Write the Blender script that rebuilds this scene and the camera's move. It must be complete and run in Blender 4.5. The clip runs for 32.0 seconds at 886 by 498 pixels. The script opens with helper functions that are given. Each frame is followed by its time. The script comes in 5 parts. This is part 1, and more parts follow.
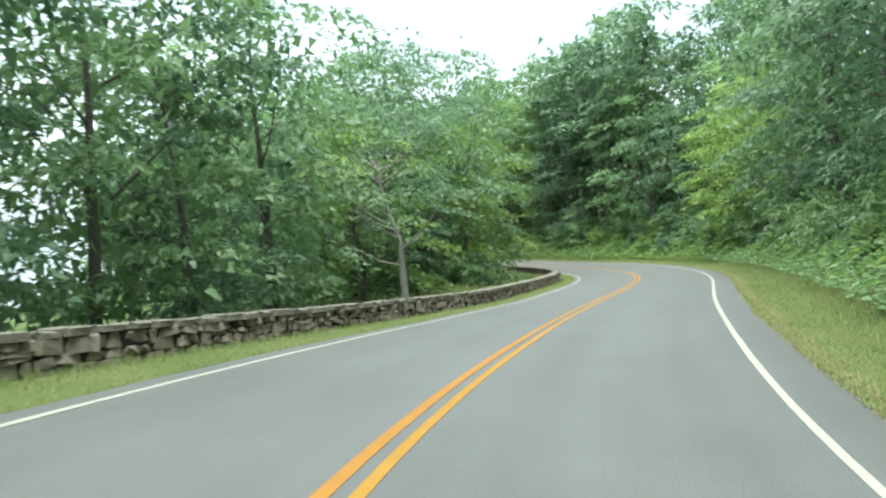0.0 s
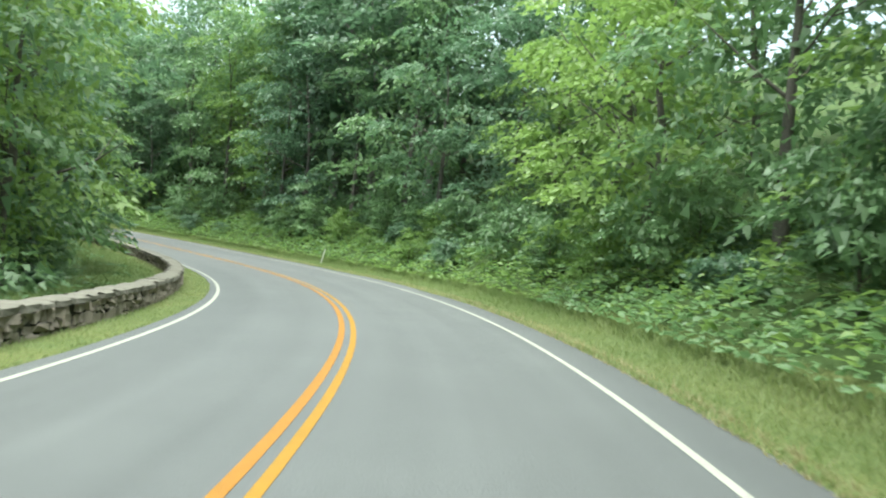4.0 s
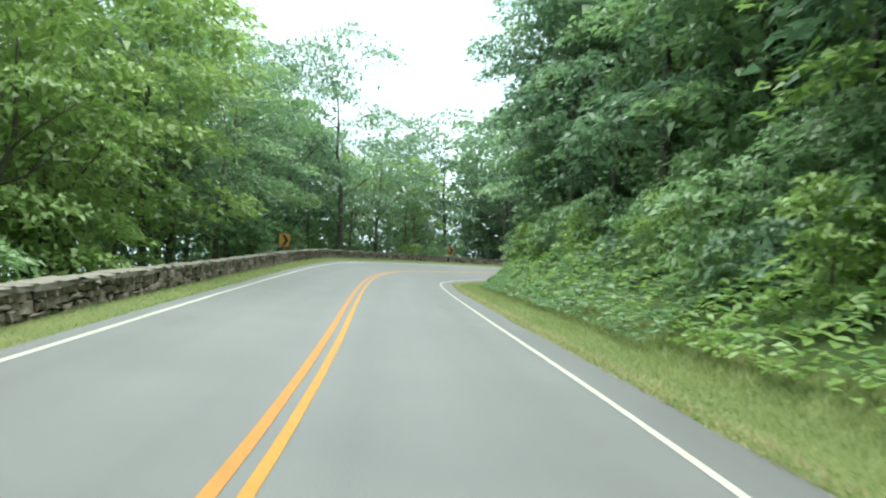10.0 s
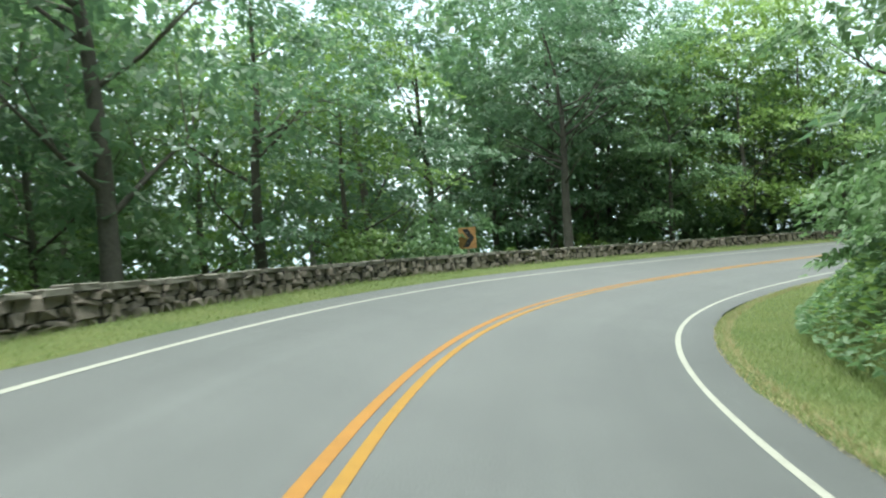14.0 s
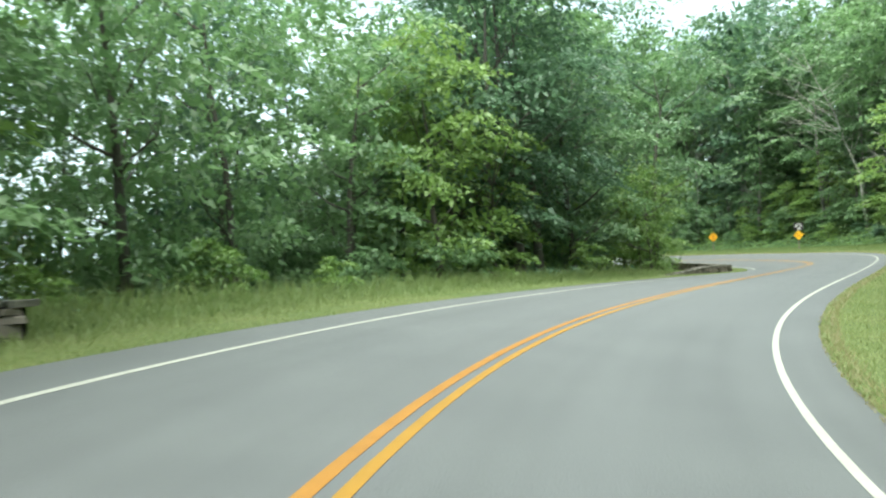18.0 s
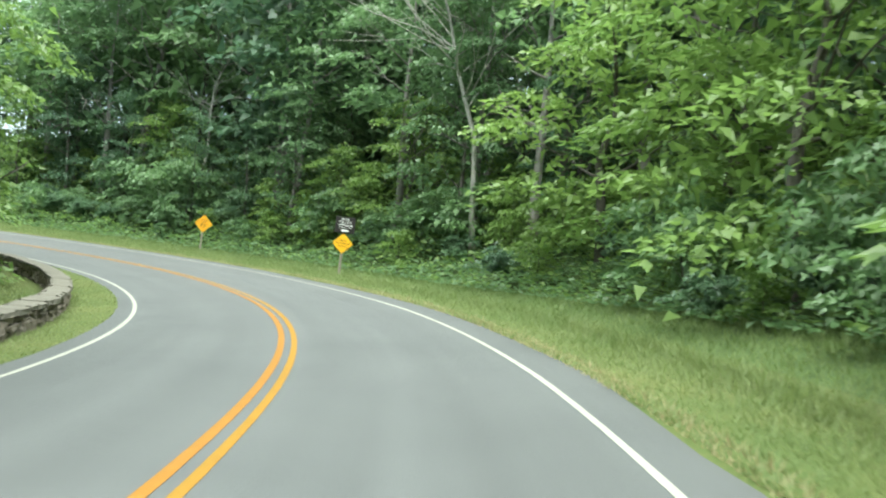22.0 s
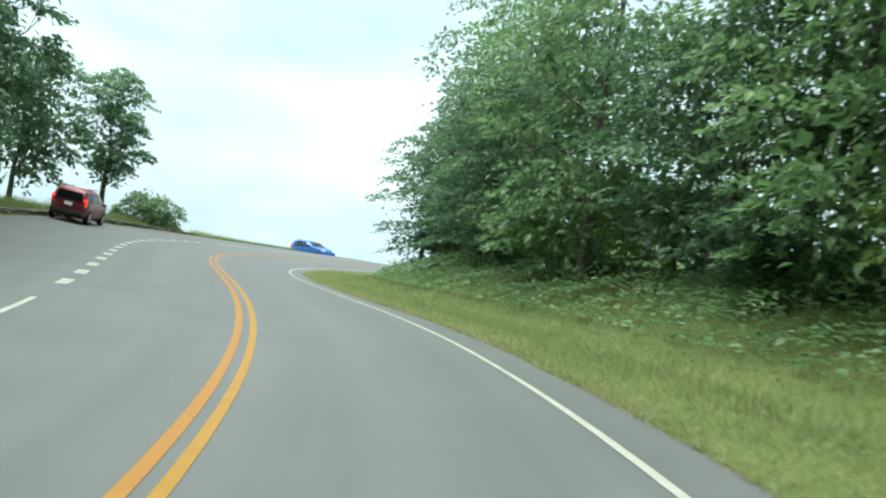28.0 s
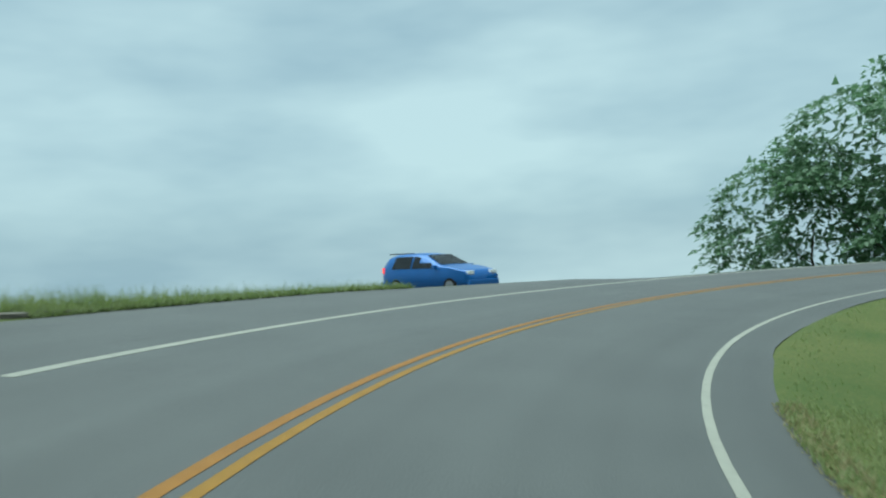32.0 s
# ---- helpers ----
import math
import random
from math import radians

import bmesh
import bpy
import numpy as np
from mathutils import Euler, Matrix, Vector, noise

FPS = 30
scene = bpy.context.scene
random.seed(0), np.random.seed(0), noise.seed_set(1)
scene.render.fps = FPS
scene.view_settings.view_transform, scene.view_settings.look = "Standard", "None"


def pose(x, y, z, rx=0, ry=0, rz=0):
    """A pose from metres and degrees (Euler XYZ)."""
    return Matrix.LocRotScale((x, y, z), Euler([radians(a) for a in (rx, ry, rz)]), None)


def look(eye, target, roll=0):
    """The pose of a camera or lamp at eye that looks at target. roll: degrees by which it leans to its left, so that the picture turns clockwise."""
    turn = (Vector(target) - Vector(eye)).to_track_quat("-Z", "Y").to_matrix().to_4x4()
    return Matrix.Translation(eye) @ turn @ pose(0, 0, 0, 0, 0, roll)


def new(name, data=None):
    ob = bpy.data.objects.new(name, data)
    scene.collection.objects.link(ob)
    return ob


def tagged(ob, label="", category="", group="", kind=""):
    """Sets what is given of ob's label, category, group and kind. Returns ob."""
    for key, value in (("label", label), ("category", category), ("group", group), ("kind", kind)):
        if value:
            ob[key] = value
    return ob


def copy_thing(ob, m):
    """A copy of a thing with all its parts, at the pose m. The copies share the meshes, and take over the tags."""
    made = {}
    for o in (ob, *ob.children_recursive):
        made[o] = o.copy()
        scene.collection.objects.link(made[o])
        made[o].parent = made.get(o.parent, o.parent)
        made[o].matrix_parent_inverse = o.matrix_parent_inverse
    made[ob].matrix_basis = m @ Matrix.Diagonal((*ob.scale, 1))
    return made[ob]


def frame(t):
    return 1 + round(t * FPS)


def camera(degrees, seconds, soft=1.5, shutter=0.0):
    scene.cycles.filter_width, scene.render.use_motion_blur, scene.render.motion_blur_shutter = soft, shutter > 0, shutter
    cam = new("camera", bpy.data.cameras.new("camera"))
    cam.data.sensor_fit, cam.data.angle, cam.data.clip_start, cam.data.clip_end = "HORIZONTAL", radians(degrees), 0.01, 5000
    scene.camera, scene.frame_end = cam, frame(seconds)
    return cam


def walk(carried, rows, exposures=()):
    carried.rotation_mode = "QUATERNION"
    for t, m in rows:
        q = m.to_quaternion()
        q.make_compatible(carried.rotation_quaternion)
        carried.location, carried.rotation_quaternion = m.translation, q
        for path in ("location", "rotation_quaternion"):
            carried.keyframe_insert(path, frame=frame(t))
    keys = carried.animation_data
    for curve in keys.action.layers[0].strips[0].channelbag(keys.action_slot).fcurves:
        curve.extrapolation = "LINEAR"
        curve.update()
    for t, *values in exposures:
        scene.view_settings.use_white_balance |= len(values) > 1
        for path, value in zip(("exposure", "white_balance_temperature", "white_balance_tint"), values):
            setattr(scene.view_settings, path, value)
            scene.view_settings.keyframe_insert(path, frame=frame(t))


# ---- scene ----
import functools
import itertools

# ---------------------------------------------------------------- camera
START = (-1.212, 0.269, -0.24604)
BEND_STEP, BEND = 8, (-0.03244, -0.01268, -0.00203, -0.00527, 0.00134, 0.00741, 0.01224, 0.01339, 0.01459, 0.01466, 0.01137, 0.01118, 0.01181, 0.01093, 0.00904, 0.00506, 0.00173, -0.00083, -0.00160, -0.00375, -0.00786, -0.01301, -0.01795, -0.02539, -0.02807, -0.02453, -0.02620, -0.02599, -0.02018, -0.01702, -0.00437, 0.00414, 0.00404, 0.01313, 0.01851, 0.02204, 0.02595, 0.02808, 0.02546, 0.02145, 0.01707, 0.01711, 0.01845, 0.00969, 0.00019, -0.00837, -0.02140, -0.03009, -0.03460, -0.03798, -0.04353, -0.04904, -0.05476, -0.06051)
RISE_STEP, RISE = 15.0, (-1.39, -1.66, -2.02, -2.24, -2.38, -2.42, -2.28, -1.78, -1.12, -0.45, 0.20, 0.83, 1.29, 1.65, 2.02, 2.39, 2.64, 2.78, 2.86, 3.06, 3.45, 3.83, 4.29, 4.74, 5.00, 5.24, 5.35, 5.54, 5.78)
BANK_STEP, BANK = 10.0, (6.8, 3.1, -0.3, -2.1, -1.5, -1.6, -2.0, -2.2, -2.1, -1.8, -1.1, -0.2, 1.2, 2.3, 2.8, 3.7, 5.9, 8.4, 8.9, 9.6, 9.0, 7.7, 6.4, 4.7, 2.5, 0.2, -2.3, -4.6, -5.5, -5.2, -5.1, -5.3, -5.0, -3.4, -0.8, 2.7, 4.8, 6.0, 6.1, 4.7, 3.1, 1.8, 0.8)
LENS, HALF_R, HALF_L = 56.29, 3.400, 3.246
PATH = [  # seconds, metres, degrees
    (0, 0.000, 0.000, 0.000, 89.90, 3.38, -12.38),
    (0.5, 1.100, 3.740, -0.030, 90.01, 2.09, -18.40),
    (1, 2.604, 7.435, -0.067, 90.08, 0.54, -22.96),
    (1.5, 4.416, 11.117, -0.116, 89.96, -1.09, -26.50),
    (2, 6.448, 14.854, -0.182, 89.98, -2.68, -28.52),
    (2.5, 8.646, 18.729, -0.261, 90.02, -3.86, -29.41),
    (3, 11.001, 22.822, -0.350, 89.72, -5.03, -29.45),
    (3.5, 13.522, 27.211, -0.446, 89.62, -5.46, -28.88),
    (4, 16.182, 31.968, -0.542, 89.80, -4.94, -27.48),
    (4.5, 18.898, 37.159, -0.630, 90.10, -4.62, -25.09),
    (5, 21.524, 42.815, -0.710, 90.03, -4.96, -21.91),
    (5.5, 23.883, 48.918, -0.768, 90.10, -5.29, -18.20),
    (6, 25.806, 55.398, -0.801, 90.22, -5.52, -13.65),
    (6.5, 27.159, 62.160, -0.820, 90.27, -5.74, -8.55),
    (7, 27.861, 69.097, -0.823, 90.51, -5.73, -3.28),
    (7.5, 27.905, 76.084, -0.792, 90.72, -5.64, 1.80),
    (8, 27.333, 82.979, -0.704, 91.17, -5.48, 6.83),
    (8.5, 26.205, 89.670, -0.546, 91.63, -4.96, 11.99),
    (9, 24.606, 96.132, -0.330, 92.01, -4.38, 15.53),
    (9.5, 22.621, 102.388, -0.079, 92.43, -3.81, 18.82),
    (10, 20.298, 108.456, 0.184, 92.57, -2.83, 21.98),
    (10.5, 17.692, 114.355, 0.449, 92.66, -1.91, 24.68),
    (11, 14.882, 120.131, 0.723, 92.72, -1.16, 26.11),
    (11.5, 11.960, 125.841, 1.009, 92.75, -0.57, 27.12),
    (12, 9.021, 131.538, 1.296, 92.67, -0.27, 27.49),
    (12.5, 6.170, 137.257, 1.572, 92.58, -0.01, 27.04),
    (13, 3.511, 143.022, 1.831, 92.47, 1.08, 25.46),
    (13.5, 1.142, 148.833, 2.063, 92.20, 2.21, 22.59),
    (14, -0.850, 154.671, 2.263, 92.01, 4.17, 18.58),
    (14.5, -2.374, 160.506, 2.430, 91.76, 4.99, 13.62),
    (15, -3.323, 166.300, 2.568, 91.70, 5.07, 7.66),
    (15.5, -3.594, 172.004, 2.697, 91.76, 5.09, 0.72),
    (16, -3.123, 177.567, 2.827, 91.82, 5.35, -6.98),
    (16.5, -1.900, 182.930, 2.967, 91.83, 5.47, -14.98),
    (17, 0.054, 188.021, 3.122, 91.69, 4.63, -23.36),
    (17.5, 2.709, 192.750, 3.291, 91.79, 4.07, -31.82),
    (18, 6.017, 197.042, 3.464, 91.71, 3.17, -39.61),
    (18.5, 9.946, 200.861, 3.631, 91.96, 2.75, -46.95),
    (19, 14.478, 204.189, 3.785, 91.85, 1.65, -53.93),
    (19.5, 19.564, 206.988, 3.922, 91.87, 1.07, -60.07),
    (20, 25.069, 209.232, 4.041, 91.68, 0.13, -65.15),
    (20.5, 30.793, 211.018, 4.142, 91.60, -1.48, -68.99),
    (21, 36.521, 212.615, 4.236, 91.63, -2.96, -70.70),
    (21.5, 42.113, 214.322, 4.324, 91.63, -4.01, -69.99),
    (22, 47.525, 216.334, 4.398, 91.57, -5.63, -67.35),
    (22.5, 52.737, 218.738, 4.459, 91.32, -6.98, -63.34),
    (23, 57.714, 221.544, 4.516, 91.10, -8.03, -58.64),
    (23.5, 62.401, 224.724, 4.578, 90.93, -8.82, -53.38),
    (24, 66.746, 228.298, 4.654, 90.88, -8.51, -47.57),
    (24.5, 70.673, 232.348, 4.758, 90.91, -8.26, -40.89),
    (25, 74.021, 236.901, 4.890, 90.90, -7.79, -33.08),
    (25.5, 76.638, 241.905, 5.041, 90.96, -7.57, -24.91),
    (26, 78.478, 247.309, 5.196, 90.91, -7.17, -16.48),
    (26.5, 79.554, 253.048, 5.349, 91.08, -7.51, -8.74),
    (27, 79.891, 259.005, 5.499, 91.23, -8.06, -0.85),
    (27.5, 79.524, 265.042, 5.655, 91.43, -8.00, 6.04),
    (28, 78.511, 271.026, 5.825, 91.44, -7.30, 11.92),
    (28.5, 76.913, 276.833, 5.991, 91.14, -6.18, 17.27),
    (29, 74.805, 282.364, 6.129, 91.06, -4.61, 22.76),
    (29.5, 72.316, 287.584, 6.227, 90.78, -2.42, 27.35),
    (30, 69.634, 292.550, 6.293, 90.83, -0.49, 29.04),
    (30.5, 66.935, 297.367, 6.346, 90.75, 0.68, 29.54),
    (31, 64.378, 302.145, 6.400, 90.82, 1.73, 27.88),
    (31.5, 62.138, 307.004, 6.465, 90.95, 2.44, 23.27),
    (32, 60.402, 312.045, 6.530, 90.86, 2.86, 16.33),
]
cam = camera(LENS, 32.0, soft=2.1, shutter=0.19)
walk(cam, [(t, pose(*p)) for t, *p in PATH],
     exposures=[(0, 1.6, 6350, 0), (2.2, 1.62, 6350, 0), (5, 1.85, 6300, -1), (8, 1.8, 6300, -1), (12, 1.75, 6300, -1), (17.5, 1.78, 6300, -1), (20.5, 1.92, 6300, -1), (25, 1.92, 6300, -1), (26, 1.74, 6300, -1), (27.4, 1.5, 6300, -1), (28.5, 0.95, 6250, -8), (29.2, 0.8, 5800, -14), (32, 0.3, 5700, -12)])

# ---------------------------------------------------------------- sky and sun (overcast, thin bright cloud)
SUN_EL, SUN_AZ = 80.0, 258.0
world = bpy.data.worlds.new("sky")
scene.world = world
world.use_nodes = True
wn, wl = world.node_tree.nodes, world.node_tree.links
wn.clear()
w_out = wn.new("ShaderNodeOutputWorld")
w_bg = wn.new("ShaderNodeBackground")
w_sky = wn.new("ShaderNodeTexSky")
w_sky.sky_type = "NISHITA"
w_sky.sun_disc = False
w_sky.sun_elevation, w_sky.sun_rotation = radians(SUN_EL), radians(SUN_AZ)
w_sky.air_density, w_sky.dust_density = 1.0, 2.0
w_tc = wn.new("ShaderNodeTexCoord")
w_map = wn.new("ShaderNodeMapping")
w_map.inputs["Scale"].default_value = (1.0, 1.0, 3.2)
w_noise = wn.new("ShaderNodeTexNoise")
w_noise.inputs["Scale"].default_value = 1.9
w_noise.inputs["Detail"].default_value = 4.5
w_noise.inputs["Roughness"].default_value = 0.55
w_ramp = wn.new("ShaderNodeValToRGB")
w_ramp.color_ramp.elements[0].position, w_ramp.color_ramp.elements[0].color = 0.36, (5.4, 6.6, 7.6, 1)
w_ramp.color_ramp.elements[1].position, w_ramp.color_ramp.elements[1].color = 0.66, (9.0, 10.0, 10.4, 1)
w_mix = wn.new("ShaderNodeMix")
w_mix.data_type = "RGBA"
w_mix.inputs["Factor"].default_value = 0.86
wl.new(w_tc.outputs["Generated"], w_map.inputs["Vector"])
wl.new(w_map.outputs["Vector"], w_noise.inputs["Vector"])
wl.new(w_noise.outputs["Fac"], w_ramp.inputs["Fac"])
wl.new(w_sky.outputs["Color"], w_mix.inputs["A"])
wl.new(w_ramp.outputs["Color"], w_mix.inputs["B"])
wl.new(w_mix.outputs["Result"], w_bg.inputs["Color"])
w_bg.inputs["Strength"].default_value = 0.065
wl.new(w_bg.outputs["Background"], w_out.inputs["Surface"])

sun_data = bpy.data.lights.new("sun", "SUN")
sun_data.energy, sun_data.angle, sun_data.color = 4.2, radians(75), (1.0, 0.975, 0.93)
sun = new("sun", sun_data)
sun.matrix_world = look((0, 0, 60), (-math.sin(radians(SUN_AZ)) * 40, -math.cos(radians(SUN_AZ)) * 40,
                                     60 - 40 * math.tan(radians(SUN_EL))))


# ---------------------------------------------------------------- materials
def shade(name, color, rough=0.8, spec=0.3, metal=0.0, var=0.15, scale=6.0, bump=0.2, bump_scale=40.0,
          color2=None, island=0.0, per_object=0.0):
    """A principled material with broad and fine variation of its colour, and fine relief."""
    m = bpy.data.materials.new(name)
    m.use_nodes = True
    n, l = m.node_tree.nodes, m.node_tree.links
    b = n["Principled BSDF"]
    b.inputs["Roughness"].default_value = rough
    b.inputs["Metallic"].default_value = metal
    b.inputs["Specular IOR Level"].default_value = spec
    tc = n.new("ShaderNodeTexCoord")
    big, fine = n.new("ShaderNodeTexNoise"), n.new("ShaderNodeTexNoise")
    big.inputs["Scale"].default_value, big.inputs["Detail"].default_value = scale, 4
    fine.inputs["Scale"].default_value, fine.inputs["Detail"].default_value = bump_scale, 3
    l.new(tc.outputs["Object"], big.inputs["Vector"])
    l.new(tc.outputs["Object"], fine.inputs["Vector"])
    add = n.new("ShaderNodeMath")
    add.operation = "ADD"
    l.new(big.outputs["Fac"], add.inputs[0])
    l.new(fine.outputs["Fac"], add.inputs[1])
    fac = add
    if island:
        geo, mu = n.new("ShaderNodeNewGeometry"), n.new("ShaderNodeMath")
        mu.operation, mu.inputs[1].default_value = "MULTIPLY_ADD", island
        l.new(geo.outputs["Random Per Island"], mu.inputs[0])
        l.new(fac.outputs[0], mu.inputs[2])
        fac = mu
    if per_object:
        inf, mu = n.new("ShaderNodeObjectInfo"), n.new("ShaderNodeMath")
        mu.operation, mu.inputs[1].default_value = "MULTIPLY_ADD", per_object
        l.new(inf.outputs["Random"], mu.inputs[0])
        l.new(fac.outputs[0], mu.inputs[2])
        fac = mu
    ramp = n.new("ShaderNodeMapRange")
    half = (island + per_object) / 2
    ramp.inputs["From Min"].default_value, ramp.inputs["From Max"].default_value = 0.6 + half * 0.3, 1.4 + half * 1.7
    l.new(fac.outputs[0], ramp.inputs["Value"])
    mix = n.new("ShaderNodeMix")
    mix.data_type = "RGBA"
    c2 = color2 or tuple(min(1, c * (1 + var)) for c in color)
    c1 = color if color2 else tuple(c * (1 - var) for c in color)
    mix.inputs["A"].default_value, mix.inputs["B"].default_value = (*c1, 1), (*c2, 1)
    l.new(ramp.outputs["Result"], mix.inputs["Factor"])
    l.new(mix.outputs["Result"], b.inputs["Base Color"])
    if bump:
        bm_ = n.new("ShaderNodeBump")
        bm_.inputs["Strength"].default_value, bm_.inputs["Distance"].default_value = bump, 0.02
        l.new(fine.outputs["Fac"], bm_.inputs["Height"])
        l.new(bm_.outputs["Normal"], b.inputs["Normal"])
    return m


def leafy(name, dark, light, rough=0.44, thin=0.5):
    """Leaves: a glossy face, and light that comes through; each leaf and each plant has its own green."""
    m = shade(name, dark, rough, 0.55, color2=light, scale=0.5, bump=0, bump_scale=1.6, island=0.3, per_object=0.75)
    n, l = m.node_tree.nodes, m.node_tree.links
    b, out = n["Principled BSDF"], n["Material Output"]
    tr, mx = n.new("ShaderNodeBsdfTranslucent"), n.new("ShaderNodeMixShader")
    mx.inputs["Fac"].default_value = thin
    l.new(b.inputs["Base Color"].links[0].from_socket, tr.inputs["Color"])
    l.new(b.outputs["BSDF"], mx.inputs[1])
    l.new(tr.outputs["BSDF"], mx.inputs[2])
    l.new(mx.outputs["Shader"], out.inputs["Surface"])
    return m


def asphalt(name, dark, light):
    """Worn asphalt: aggregate grain, blotches, long streaks along the lanes, faint wheel tracks and a seam beside the centre line."""
    m = shade(name, dark, 0.66, 0.4, color2=light, scale=0.55, bump=0.5, bump_scale=55)
    n, l = m.node_tree.nodes, m.node_tree.links
    b = n["Principled BSDF"]
    src = b.inputs["Base Color"].links[0].from_socket
    uv, sep = n.new("ShaderNodeUVMap"), n.new("ShaderNodeSeparateXYZ")
    l.new(uv.outputs["UV"], sep.inputs["Vector"])
    mp, streak = n.new("ShaderNodeMapping"), n.new("ShaderNodeTexNoise")
    mp.inputs["Scale"].default_value = (2.4, 0.05, 1.0)
    streak.inputs["Scale"].default_value, streak.inputs["Detail"].default_value = 1.0, 5
    l.new(uv.outputs["UV"], mp.inputs["Vector"])
    l.new(mp.outputs["Vector"], streak.inputs["Vector"])
    wave = n.new("ShaderNodeMath")
    wave.operation, wave.inputs[1].default_value = "MULTIPLY", 3.9
    l.new(sep.outputs["X"], wave.inputs[0])
    cos = n.new("ShaderNodeMath")
    cos.operation = "COSINE"
    l.new(wave.outputs[0], cos.inputs[0])
    tone = n.new("ShaderNodeMath")
    tone.operation, tone.inputs[1].default_value, tone.inputs[2].default_value = "MULTIPLY_ADD", 0.035, 0.80
    l.new(cos.outputs[0], tone.inputs[0])
    both = n.new("ShaderNodeMath")
    both.operation, both.inputs[1].default_value = "MULTIPLY_ADD", 0.40
    l.new(streak.outputs["Fac"], both.inputs[0])
    l.new(tone.outputs[0], both.inputs[2])
    mx = n.new("ShaderNodeMix")
    mx.data_type, mx.blend_type = "RGBA", "MULTIPLY"
    mx.inputs["Factor"].default_value = 1.0
    l.new(src, mx.inputs["A"])
    l.new(both.outputs[0], mx.inputs["B"])
    l.new(mx.outputs["Result"], b.inputs["Base Color"])
    return m


M_ASPHALT = asphalt("asphalt", (0.054, 0.0575, 0.0575), (0.075, 0.0795, 0.078))
M_ASPHALT2 = shade("shoulder_asphalt", (0.056, 0.059, 0.059), 0.7, 0.35, color2=(0.082, 0.086, 0.082), scale=0.8, bump=0.5, bump_scale=50)
M_YELLOW = shade("yellow_line_paint", (0.165, 0.084, 0.003), 0.6, 0.3, color2=(0.232, 0.121, 0.006), scale=5, bump=0.3, bump_scale=70)
M_AMBER = shade("worn_amber_line_paint", (0.165, 0.072, 0.004), 0.6, 0.3, color2=(0.235, 0.107, 0.009), scale=5, bump=0.3, bump_scale=70)
M_WHITE = shade("white_line_paint", (0.205, 0.207, 0.176), 0.6, 0.3, color2=(0.285, 0.286, 0.245), scale=5, bump=0.3, bump_scale=70)
M_SOIL = shade("forest_floor", (0.04, 0.06, 0.022), 0.95, 0.1, color2=(0.08, 0.12, 0.042), scale=0.6, bump=0.8, bump_scale=9)
M_TURF = shade("verge_turf", (0.040, 0.070, 0.018), 0.9, 0.15, color2=(0.104, 0.110, 0.038), scale=0.5, bump=0.35, bump_scale=14)
M_BARK = shade("bark", (0.055, 0.05, 0.043), 0.9, 0.15, color2=(0.14, 0.128, 0.108), scale=2.0, bump=0.8, bump_scale=14, per_object=0.4)
M_GREYBARK = shade("grey_bark", (0.15, 0.14, 0.125), 0.9, 0.15, color2=(0.27, 0.255, 0.23), scale=2.0, bump=0.8, bump_scale=14)
M_PALE = shade("dead_pale_wood", (0.24, 0.23, 0.20), 0.9, 0.15, color2=(0.38, 0.365, 0.325), scale=2.0, bump=0.6, bump_scale=14)
M_LEAF = leafy("leaves_mid_green", (0.092, 0.165, 0.077), (0.184, 0.300, 0.118))
M_LEAF2 = leafy("leaves_deep_green", (0.069, 0.130, 0.076), (0.140, 0.238, 0.118))
M_LEAF3 = leafy("leaves_fresh_green", (0.110, 0.195, 0.048), (0.220, 0.330, 0.085))
M_STRAW = leafy("dry_straw_blades", (0.20, 0.185, 0.085), (0.34, 0.30, 0.16), 0.7, 0.5)
M_GRASS = leafy("grass_blades", (0.105, 0.165, 0.045), (0.22, 0.255, 0.10), 0.7, 0.5)
M_STONE = shade("wall_stone", (0.085, 0.078, 0.068), 0.9, 0.2, color2=(0.24, 0.205, 0.168), scale=3, bump=0.9, bump_scale=16, per_object=0.9)
M_CAP = shade("cap_stone", (0.072, 0.067, 0.056), 0.9, 0.2, color2=(0.158, 0.149, 0.122), scale=2, bump=0.8, bump_scale=16, per_object=0.6)
M_MORTAR = shade("dark_joint", (0.025, 0.023, 0.02), 0.95, 0.1, scale=4, bump=0.6, bump_scale=20)
M_POSTWOOD = shade("weathered_post_wood", (0.16, 0.14, 0.11), 0.9, 0.2, color2=(0.28, 0.25, 0.21), scale=5, bump=0.5, bump_scale=30)
M_OLDWHITE = shade("peeling_white_paint", (0.30, 0.31, 0.27), 0.85, 0.2, color2=(0.52, 0.52, 0.47), scale=9, bump=0.5, bump_scale=40)
M_SIGN_Y = shade("yellow_sign_sheet", (0.80, 0.42, 0.015), 0.45, 0.4, var=0.06, scale=3, bump=0.05)
M_SIGN_O = shade("faded_orange_sign_sheet", (0.76, 0.36, 0.02), 0.5, 0.35, var=0.08, scale=3, bump=0.05)
M_SIGN_DULL = shade("dull_amber_sign_sheet", (0.42, 0.22, 0.035), 0.6, 0.3, var=0.2, scale=6, bump=0.1)
M_SIGN_RUST = shade("rusted_sign_sheet", (0.16, 0.075, 0.03), 0.75, 0.3, color2=(0.42, 0.24, 0.09), scale=5, bump=0.2)
M_LITTER = leafy("fallen_leaves", (0.11, 0.055, 0.03), (0.26, 0.14, 0.08), 0.85, 0.1)
M_SIGN_B = shade("black_sign_ink", (0.02, 0.02, 0.02), 0.5, 0.3, var=0.2, scale=4, bump=0.05)
